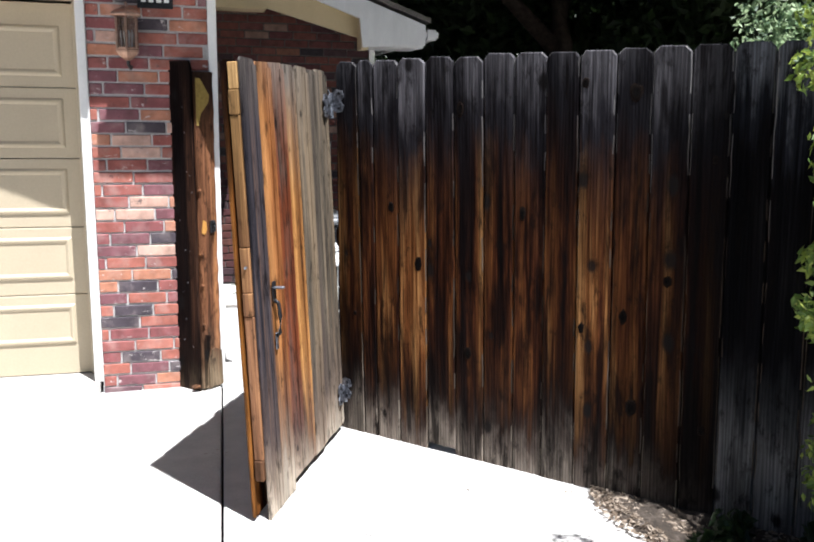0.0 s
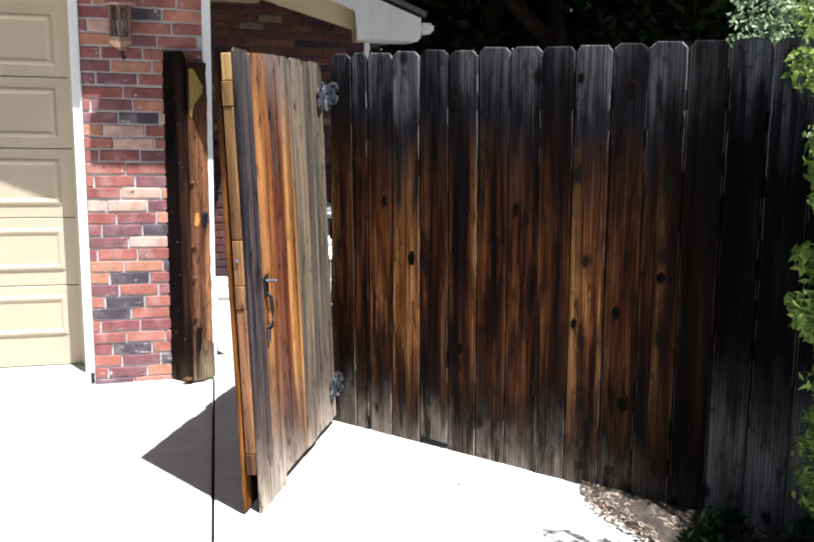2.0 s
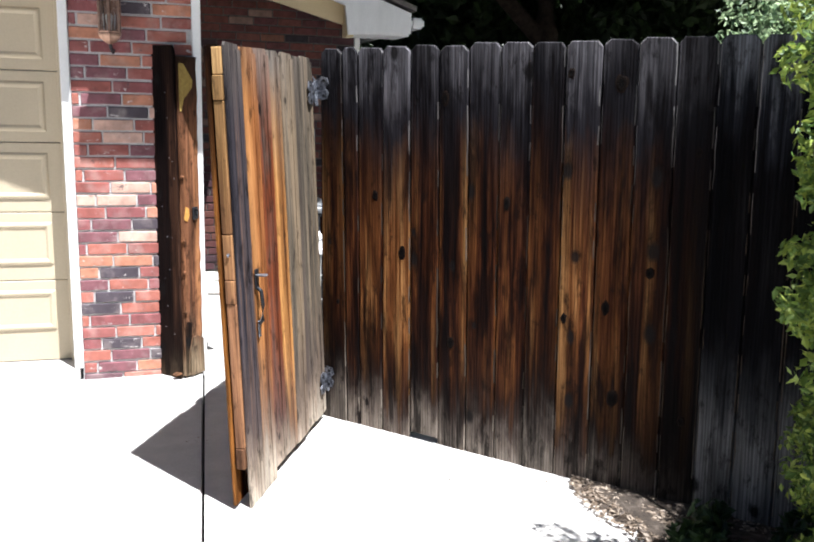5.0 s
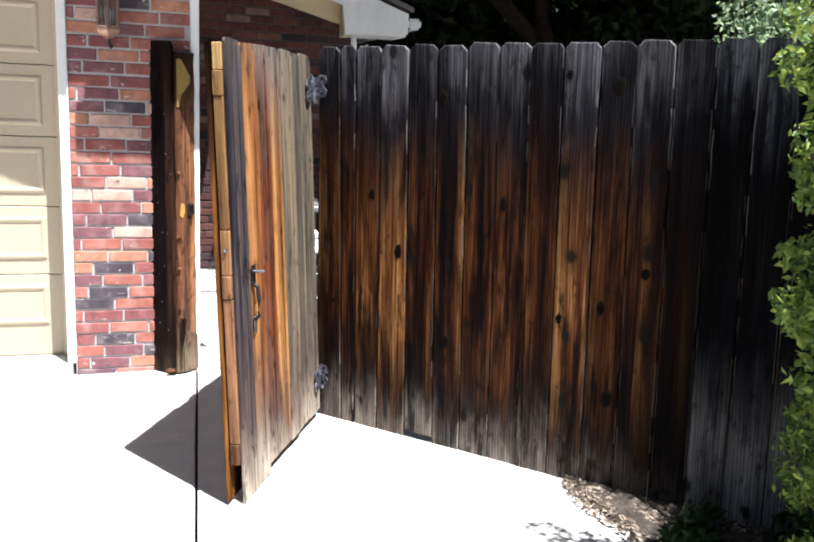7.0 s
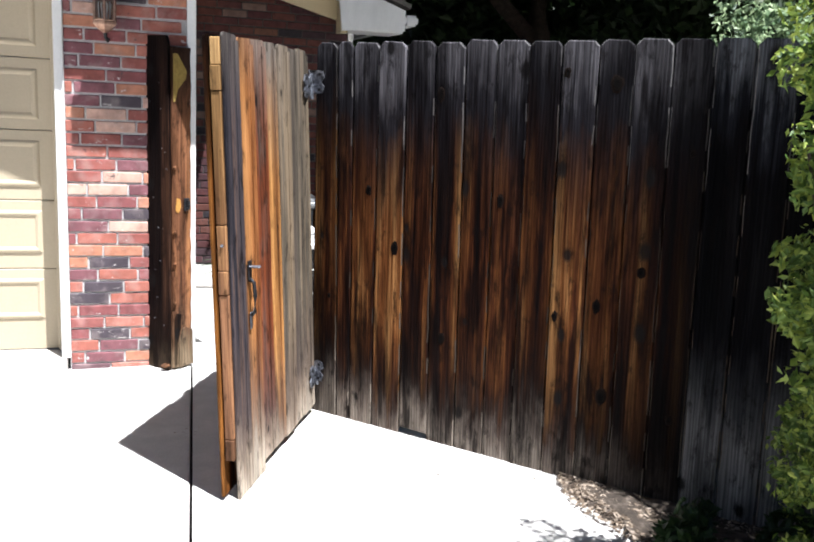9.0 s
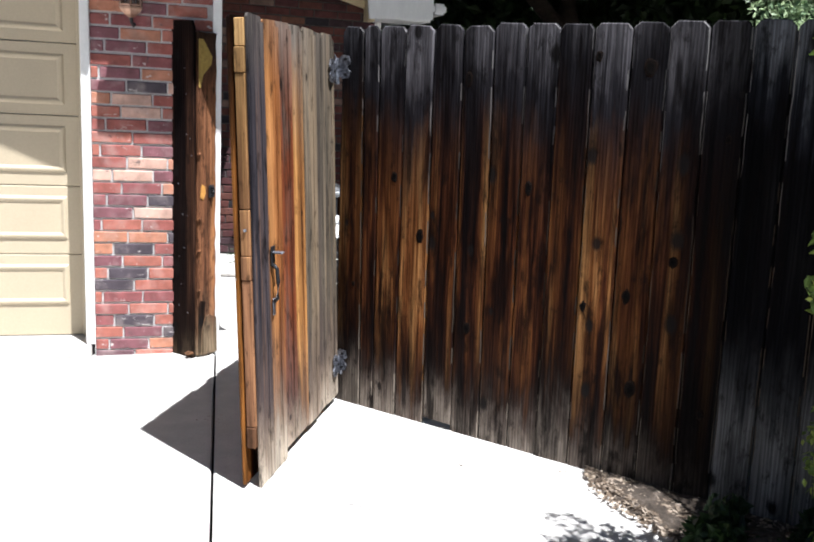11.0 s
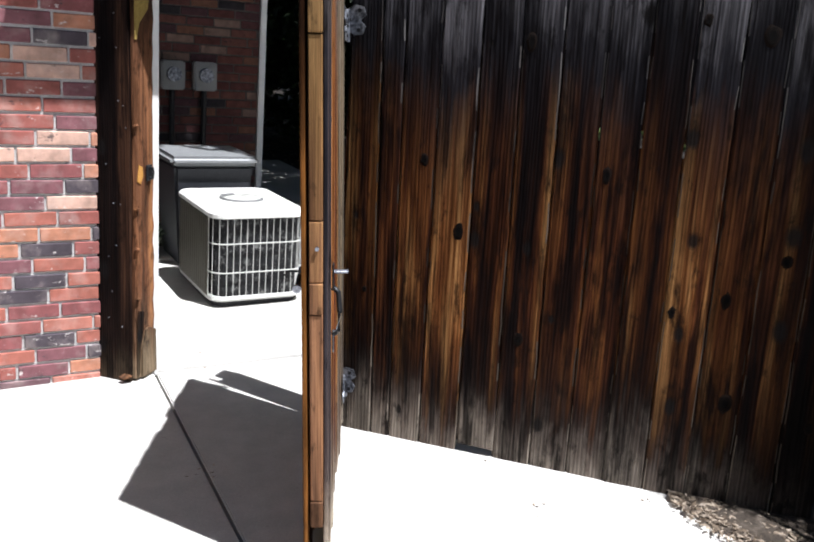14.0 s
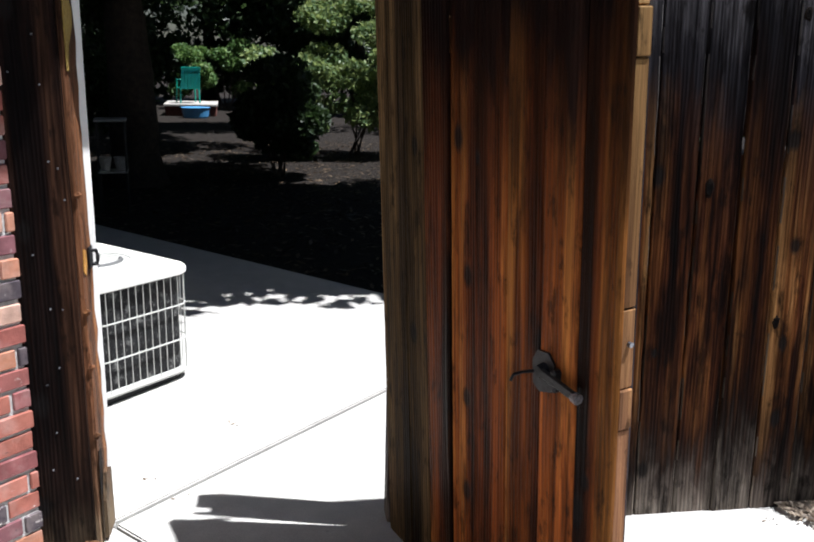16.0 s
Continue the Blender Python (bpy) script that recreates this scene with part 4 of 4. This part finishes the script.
def wing_roof():
    th = thing("roof_wing", "pale painted gable overhang of the house wing", "roof", HOUSE, kind="structure")
    rake = [(0.8, 2.441), (1.593, 2.226), (1.593, 2.40), (1.2, 2.54), (0.8, 2.69)]
    part("rake_board", prism(B(), rake, WING_Y - 0.30, WING_Y - 0.26), TAN, th, "tan painted rake board")
    part("rake_end", box(B(), 1.595, 1.66, WING_Y - 0.44, WING_Y - 0.26, 2.115, 2.40, 0.004), TAN, th, "tan painted end block")
    part("frieze", box(B(), 0.27, 0.80, WING_Y - 0.30, WING_Y - 0.02, 2.43, 2.70, 0.004), TAN, th, "tan painted frieze board")
    part("soffit", prism(B(), [(0.3, 2.76), (2.15, 2.30), (2.15, 2.34), (0.3, 2.80)], WING_Y - 0.46, WING_Y + 6), WHITE, th)
    part("return", box(B(), 1.66, 2.15, WING_Y - 0.46, WING_Y, 2.14, 2.17, 0.004), WHITE, th)
    part("fascia", prism(B(), [(0.2, 2.86), (1.57, 2.37), (1.60, 2.13), (2.157, 2.16), (2.157, 2.334), (1.6, 2.533), (0.2, 3.04)], WING_Y - 0.50, WING_Y - 0.465), WHITE, th, "white painted gable fascia")
    part("gutter", box(B(), 2.16, 2.28, WING_Y - 0.50, WING_Y + 6, 2.21, 2.30, 0.02, 2), WHITE, th)
    part("covering", prism(B(), [(-0.5, 3.32), (2.2, 2.35), (2.2, 2.39), (-0.5, 3.36)], WING_Y - 0.52, WING_Y + 6), SHINGLE, th)
    return th


wing_roof()


METER_GREY = painted("meter_paint", (0.20, 0.20, 0.20), 0.5, 0.3)


def meter(x):
    th = thing("meter_box", "grey metal utility meter box on the brick wall", "meter", HOUSE @ pose(x, WING_Y - 0.012, 1.10), group="meters on the wall")
    part("case", box(B(), -0.09, 0.09, -0.09, 0.0, 0.0, 0.22, 0.012, 2), METER_GREY, th)
    part("dial", tube(B(), [(0, -0.09, 0.12), (0, -0.125, 0.12)], 0.055, 18), IRON, th)
    part("conduit", tube(B(), [(0, -0.04, 0.0), (0, -0.04, -1.0)], 0.022, 10), BLACK, th)
    return th


meter(1.30)
meter(1.05)


def bin_():
    m = HOUSE @ pose(1.04, 1.95, -0.008)
    th = thing("trash_bin", "dark plastic trash bin with a grey lid on the patio", "bin", m)
    body = B()
    a = [body.verts.new(p) for p in ((-0.22, -0.22, 0), (0.22, -0.22, 0), (0.22, 0.22, 0), (-0.22, 0.22, 0))]
    b = [body.verts.new(p) for p in ((-0.27, -0.27, 0.70), (0.27, -0.27, 0.70), (0.27, 0.27, 0.70), (-0.27, 0.27, 0.70))]
    body.faces.new(a[::-1])
    body.faces.new(b)
    for i in range(4):
        body.faces.new((a[i], a[(i + 1) % 4], b[(i + 1) % 4], b[i]))
    bmesh.ops.bevel(body, geom=body.edges[:], offset=0.02, segments=2, affect="EDGES")
    part("body", body, BIN, th)
    lid = B()
    box(lid, -0.30, 0.30, -0.31, 0.30, 0.70, 0.765, 0.025, 3)
    part("lid", lid, BIN_LID, th, "grey plastic lid")
    return th


BIN = speckled("bin_plastic", [(0.3, (0.02, 0.022, 0.026)), (0.7, (0.04, 0.042, 0.05))], 30, 0.5, 0.1, 0, 0.002)
BIN_LID = speckled("bin_lid_plastic", [(0.3, (0.14, 0.145, 0.15)), (0.7, (0.22, 0.225, 0.23))], 30, 0.4, 0.1, 0, 0.002)
bin_()


# ---- planting ----
def tree(name, x, y, h, r, spots, n, mat, label, lean=0.0, seed=1, leaf=0.09):
    th = thing(name, label, "tree", pose(x, y, -0.05))
    rng = random.Random(seed)
    pts, rs = [], []
    for i in range(9):
        s = i / 8
        pts.append((lean * s * s + rng.uniform(-0.05, 0.05) * s, rng.uniform(-0.05, 0.05) * s, h * s))
        rs.append(r * (1.35 - s) if i else r * 1.7)
    part("trunk", tube(B(), pts, rs, 12), BARK, th, smooth=True)
    for k, sp in enumerate(spots[:6]):
        z0 = h * rng.uniform(0.45, 0.8)
        a = Vector((lean * (z0 / h) ** 2, 0, z0))
        b = Vector(sp[:3])
        mid = a.lerp(b, 0.5) + Vector((0, 0, 0.15))
        part("limb", tube(B(), [a, mid, b], [r * 0.5, r * 0.3, r * 0.1], 8), BARK, th, smooth=True)
    leaves("crown", mat, spots, leaf, n, th, "", None, seed)
    return th


def crown(rng, n, cx, cy, z0, z1, rx, ry, s0, s1):
    out = []
    for _ in range(n):
        s = rng.uniform(s0, s1)
        out.append((cx + rng.uniform(-rx, rx), cy + rng.uniform(-ry, ry), rng.uniform(z0, z1), s, s, s * 0.6))
    return out


rng = random.Random(4)
tree("tree", -2.15, 8.0, 5.2, 0.24, crown(rng, 66, 0.7, -2.9, 3.4, 5.8, 3.6, 2.5, 0.7, 1.15) + crown(rng, 26, 0.1, 0.6, 2.5, 3.6, 2.3, 0.8, 0.5, 0.8), 54000, LEAF_SHADED, "dark-trunked shade tree in the backyard", -0.2, 3, 0.12)
tree("tree", -6.0, 8.6, 5.2, 0.25, crown(rng, 40, 0.6, -1.4, 3.2, 6.2, 2.6, 3.6, 0.7, 1.1), 26000, LEAF_SHADED, "shade tree beyond the house wing", 0.2, 4, 0.12)
# stands out of view, added only to darken the far ground
tree("tree", -5.6, 13.0, 5.4, 0.24, crown(rng, 44, 2.9, 0.4, 3.7, 6.2, 2.4, 2.6, 0.7, 1.1), 26000, LEAF_SHADED, "wide unseen tree added to shade the far yard", 0.3, 21, 0.13)
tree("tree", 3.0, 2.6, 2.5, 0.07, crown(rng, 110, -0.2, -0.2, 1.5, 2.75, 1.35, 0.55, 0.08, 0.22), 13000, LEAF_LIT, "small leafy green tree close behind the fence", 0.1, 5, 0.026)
tree("tree", 3.2, 7.3, 4.8, 0.13, crown(rng, 56, -2.2, -2.3, 3.3, 5.6, 1.8, 2.3, 0.6, 1.0), 26000, LEAF_SHADED, "slim dark shade tree in the backyard", 0.3, 6, 0.12)
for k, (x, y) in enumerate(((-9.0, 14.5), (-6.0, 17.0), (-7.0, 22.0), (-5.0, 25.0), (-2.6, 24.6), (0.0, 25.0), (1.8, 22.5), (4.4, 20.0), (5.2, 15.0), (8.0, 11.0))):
    tree("tree", x, y, 4.5, 0.2, crown(rng, 40, 0, 0, 0.5, 7.5, 1.9, 1.2, 0.8, 1.2), 13000, LEAF_SHADED, "dense dark tree at the back of the yard", 0.1, 30 + k, 0.13)


def shrub(name, x, y, spots, n, mat, label, leaf, seed, stems=7, long=1.8):
    th = thing(name, label, "shrub", pose(x, y, -0.03))
    rng = random.Random(seed)
    for k in range(stems):
        sp = spots[k % len(spots)]
        p = Vector((rng.uniform(-0.1, 0.1), rng.uniform(-0.1, 0.1), 0))
        q = Vector(sp[:3])
        part("stem", tube(B(), [p, p.lerp(q, 0.5) + Vector((0, 0, 0.1)), q], [0.016, 0.011, 0.005], 6), BARK, th)
    leaves("crown", mat, spots, leaf, n, th, "", None, seed, long=long)
    return th


def tall_shrub():
    """Loose sprays from the foot up, ragged towards the path, leaning over the fence higher up."""
    g = random.Random(23)
    spots = []
    for k in range(520):
        z = 0.08 + 3.1 * g.random()
        edge = -0.31 - 0.12 * min(z, 1.9) + 0.03 * math.sin(z * 9.1 + 0.6) + (0.16 if z > 1.95 else 0.0)
        y = g.uniform(-0.30, 0.40) if z < 0.8 else g.uniform(-0.36, 0.06) if z < 1.95 else g.uniform(0.38, 0.575)
        x = edge - 0.12 * y + 0.85 * g.random() ** 1.5
        r = g.uniform(0.035, 0.10)
        spots.append((x + r, y, z, r * 1.2, r, r * 0.8))
    # unseen upper sprays, added to shade the shrub's foot and the ground below
    for k in range(420):
        z = g.uniform(2.0, 3.1)
        r = g.uniform(0.06, 0.13)
        spots.append((0.10 + 0.38 * (z - 2.2) + 0.95 * g.random(), g.uniform(-0.75, 0.5), z, r * 1.2, r, r * 0.8))
    g.shuffle(spots)
    shrub("shrub", 2.615, -0.60, spots, 84000, LEAF, "tall leafy green shrub growing against the fence", 0.0165, 8, stems=26, long=2.1)


tall_shrub()
shrub("shrub", 2.35, -0.38, crown(rng, 16, 0, 0, 0.04, 0.2, 0.42, 0.22, 0.06, 0.13), 1500, LEAF_SHADED, "low creeping shrub at the foot of the fence", 0.032, 12, 5)
shrub("shrub", 0.75, 11.0, crown(rng, 22, 0, 0, 0.6, 2.6, 0.75, 0.8, 0.25, 0.45), 8000, LEAF_PALE, "sunlit pale green shrub in the backyard", 0.06, 9)
shrub("shrub", -0.35, 10.4, crown(rng, 14, 0, 0, 0.5, 1.5, 0.45, 0.4, 0.2, 0.35), 5000, LEAF_PALE, "drooping grey-green shrub in the backyard", 0.06, 10)
shrub("shrub", -1.9, 21.6, crown(rng, 16, 0, 0, 0.4, 1.7, 1.3, 0.5, 0.25, 0.4), 6000, LEAF_MID, "row of green garden shrubs behind the chair", 0.07, 13)

shrub("shrub", -0.42, 8.6, crown(rng, 22, 0, 0, 0.3, 1.4, 0.38, 0.4, 0.2, 0.36), 7000, LEAF_SHADED, "dark shrub in deep tree shade", 0.06, 14)
shrub("shrub", -3.3, 9.4, crown(rng, 30, 0, 0, 0.3, 2.8, 0.9, 0.5, 0.35, 0.6), 11000, LEAF_SHADED, "tall dark hedge shrub in deep tree shade", 0.07, 15)
shrub("shrub", -5.2, 9.0, crown(rng, 34, 0, 0, 0.3, 3.0, 1.1, 0.5, 0.4, 0.7), 12000, LEAF_SHADED, "tall dark hedge shrub in deep tree shade", 0.08, 16)


# ---- bare earth strip along the fence, with dry leaves ----
def edge_y(x):
    return -0.02 - 0.62 * max(0.0, x - 1.36) ** 0.62 + 0.05 * noise.noise(Vector((x * 5, 3.1, 0)))


bm = B()
cell, grid = 0.03, {}
for i in range(150):
    for j in range(56):
        x, y = 1.34 + i * cell, -j * cell
        if y > edge_y(x):
            d = min(1.0, (y - edge_y(x)) / 0.12)
            grid[i, j] = bm.verts.new((x, y, 0.004 + d * (0.016 + 0.012 * noise.noise(Vector((x * 9, y * 9, 0))))))
for i, j in list(grid):
    q = [(i, j), (i, j + 1), (i + 1, j + 1), (i + 1, j)]
    if all(k in grid for k in q):
        bm.faces.new([grid[k] for k in q])
tagged(part("bed", bm, EARTH), "strip of bare earth with dry leaves along the fence", "ground", kind="structure")


def litter(name, count, where, size, label, seed, mat):
    g = np.random.default_rng(seed)
    v, f = [], []
    while len(f) < count:
        x, y, z = where(g)
        a = g.uniform(0, 6.28)
        k = size * g.uniform(0.5, 1.4)
        d = Vector((math.cos(a), math.sin(a), g.uniform(-0.3, 0.3))) * k
        e = Vector((-math.sin(a), math.cos(a), g.uniform(-0.5, 0.5))) * k * 0.35
        c = Vector((x, y, z + k * 0.25))
        i = len(v)
        v += [tuple(c - d), tuple(c + e), tuple(c + d), tuple(c - e)]
        f.append((i, i + 1, i + 2, i + 3))
    me = bpy.data.meshes.new(name)
    me.from_pydata(v, [], f)
    me.materials.append(mat)
    return tagged(part(name, me, None), label, "leaves", kind="stuff")


def on_bed(g):
    while True:
        x = 1.36 + 1.9 * g.random() ** 1.6
        y = -1.2 * g.random()
        if y > edge_y(x) - 0.05 * g.random():
            return x, y, 0.015


def in_yard(g):
    while True:
        x, y = g.uniform(-6, 4), g.uniform(2.2, 13)
        q = PAVING.inverted() @ Vector((x, y, 0))
        if q.x > 2.72 + 0.1 * g.random() or q.y > 6.5:
            return x, y, -0.03


litter("dry_leaves", 4600, on_bed, 0.014, "dry curled brown leaves on bare earth", 3, LITTER)
litter("fallen_leaves", 9000, in_yard, 0.04, "fallen dry leaves on the shaded yard", 4, LITTER_SHADED)


def by_the_gate(g):
    spots = ((-0.78, 0.30), (-0.92, 0.45), (-0.30, -0.62), (-0.26, -0.58), (-0.86, -0.02), (0.62, -0.06), (1.28, -0.08), (-1.25, -0.1), (-0.62, 0.9), (0.9, -0.3))
    x, y = spots[int(g.integers(len(spots)))]
    x, y = x + g.normal() * 0.03, y + g.normal() * 0.03
    return x, y, -0.0104 + 0.00907 * x + 0.01204 * y


litter("leaf_crumbs", 60, by_the_gate, 0.008, "scattered dry leaf crumbs on the concrete", 9, LITTER)


# ---- far end of the yard ----
def garden_chair(x, y):
    th = thing("garden_chair", "teal plastic garden chair on a brick ledge", "chair", pose(x, y, 0.26, 0, 0, 200))
    part("seat", box(B(), -0.24, 0.24, -0.22, 0.22, 0.34, 0.38, 0.015, 2), TEAL, th)
    back = part("backrest", box(B(), -0.25, 0.25, -0.016, 0.016, 0.80, 0.90, 0.015, 2), TEAL, th, m=pose(0, 0.20, 0, -10, 0, 0))
    for k in range(6):
        part("slat", box(B(), -0.235 + k * 0.079, -0.16 + k * 0.079, -0.012, 0.012, 0.36, 0.82, 0.006), TEAL, back)
    for sx in (-0.22, 0.22):
        part("armrest", box(B(), sx - 0.025, sx + 0.025, -0.2, 0.24, 0.55, 0.58, 0.008), TEAL, th)
        for sy in (-0.2, 0.19):
            part("leg", tube(B(), [(sx * 1.08, sy * 1.08, 0.0), (sx, sy, 0.56)], [0.018, 0.022], 8), TEAL, th)
    return th


TEAL = painted("teal_plastic", (0.02, 0.30, 0.22), 0.4, 0.15)
BLUE = painted("blue_plastic", (0.08, 0.28, 0.55), 0.35, 0.15)
ledge = thing("garden_ledge", "low red brick garden ledge with a pale stone cap", "ledge", pose(-2.65, 19.4, -0.04, 0, 0, 3))
part("wall", box(B(), -0.60, 0.62, -0.4, 0.9, 0.0, 0.24, 0.01), BRICK_SHADED, ledge)
part("cap", box(B(), -0.63, 0.65, -0.45, 0.95, 0.24, 0.30, 0.012), STONE, ledge, "pale stone cap")
garden_chair(-2.72, 19.5)
tub = thing("paddling_tub", "blue plastic tub on the ground before the ledge", "tub", pose(-2.45, 18.5, -0.035))
part("tub", tube(B(), [(0, 0, 0), (0, 0, 0.04), (0, 0, 0.22), (0, 0, 0.25)], [0.28, 0.30, 0.33, 0.35], 28), BLUE, tub, smooth=False)

# plant stand in the shade of the trees
stand = thing("plant_stand", "dark metal plant stand holding pale pots", "plant stand", pose(-2.06, 6.1, -0.03, 0, 0, 8))
part("top", box(B(), -0.15, 0.15, -0.13, 0.13, 0.90, 0.925, 0.006), STONE, stand)
part("shelf", box(B(), -0.14, 0.14, -0.12, 0.12, 0.40, 0.42, 0.006), STONE, stand)
for sx in (-0.13, 0.13):
    for sy in (-0.11, 0.11):
        part("leg", tube(B(), [(sx, sy, 0.0), (sx, sy, 0.9)], 0.01, 6), BLACK, stand)
pot = tube(B(), [(0, 0, 0), (0, 0, 0.02), (0, 0, 0.11), (0, 0, 0.13)], [0.04, 0.045, 0.062, 0.066], 14)
pot_mesh = mesh_of("pot", pot, STONE)
for x in (-0.07, 0.07):
    tagged(part("pot", pot_mesh, None, m=pose(-2.06 + x, 6.1 + x * 0.2, 0.39)), "small pale clay pot on the plant stand", "pot", "pots on the stand")


# ---- clutter beside the air conditioner ----
def spiky_plant(x, y):
    th = thing("yucca", "spiky dark green yucca plant beside the air conditioner", "plant", pose(x, y, -0.008))
    g = random.Random(17)
    for k in range(26):
        a = g.uniform(0, 6.28)
        t = g.uniform(0.25, 1.1)
        ln = g.uniform(0.24, 0.42)
        bm = B()
        pts = []
        for i in range(5):
            q = i / 4
            r = ln * q * math.sin(t + 0.4 * q)
            pts.append(Vector((r * math.cos(a), r * math.sin(a), 0.02 + ln * q * math.cos(t + 0.5 * q))))
        w = Vector((-math.sin(a), math.cos(a), 0))
        up = Vector((0, 0, 0.004))
        prev = None
        for i, c in enumerate(pts):
            hw = 0.014 * (1 - (i / 4) ** 2) + 0.0015
            row = [bm.verts.new(c - w * hw), bm.verts.new(c - up), bm.verts.new(c + w * hw), bm.verts.new(c + up)]
            if prev:
                for j in range(4):
                    bm.faces.new((prev[j], prev[(j + 1) % 4], row[(j + 1) % 4], row[j]))
            prev = row
        part("blade", bm, YUCCA, th)
    return th


YUCCA = speckled("yucca_leaf", [(0.3, (0.03, 0.05, 0.025)), (0.7, (0.10, 0.14, 0.08))], 18, 0.5, 0.2, 0, 0.002)
spiky_plant(-2.30, 2.05)
spiky_plant(-2.45, 2.25)
plank = thing("loose_plank", "pale weathered plank lying on the patio", "plank", pose(-2.17, 1.80, -0.006, 0, 0, 38))
part("board", box(B(), -0.28, 0.28, -0.045, 0.045, 0.0, 0.022, 0.003), STONE, plank)


# ---- cracks in the concrete ----
def fall(x, y):
    return -0.0104 + 0.00907 * x + 0.01204 * y


def crack(pts, width, seed):
    g = random.Random(seed)
    line = []
    for (x0, y0), (x1, y1) in zip(pts, pts[1:]):
        k = max(2, int(math.hypot(x1 - x0, y1 - y0) / 0.035))
        line += [(x0 + (x1 - x0) * i / k + g.uniform(-0.008, 0.008), y0 + (y1 - y0) * i / k + g.uniform(-0.008, 0.008)) for i in range(k)]
    bm = B()
    prev = None
    for i, (x, y) in enumerate(line):
        w = width * g.uniform(0.15, 1.0) * (0.2 if g.random() < 0.3 else 1)
        row = [bm.verts.new((x, y - w, fall(x, y))), bm.verts.new((x, y + w, fall(x, y)))]
        if prev:
            bm.faces.new((prev[0], row[0], row[1], prev[1]))
        prev = row
    tagged(part("crack", bm, CRACK), "hairline crack across the concrete", "crack", kind="structure")


CRACK = speckled("crack_dirt", [(0.3, (0.10, 0.09, 0.08)), (0.7, (0.22, 0.2, 0.18))], 60)
crack([(-0.68, -1.28), (-0.52, -1.40), (-0.19, -1.334), (0.01, -1.26), (0.28, -1.08), (0.47, -0.977), (0.754, -0.846), (0.924, -0.836), (1.245, -0.641), (1.5, -0.6)], 0.0022, 1)


# ---- the bricks, piece by piece ----
brick_field(GARAGE, -0.418, 0.213, -0.0688, 2.72, BRICK, 21)
brick_field(WING, 0.27, 1.755, 0.0, 2.62, BRICK_SHADED, 22, y=WING_Y - 0.003)
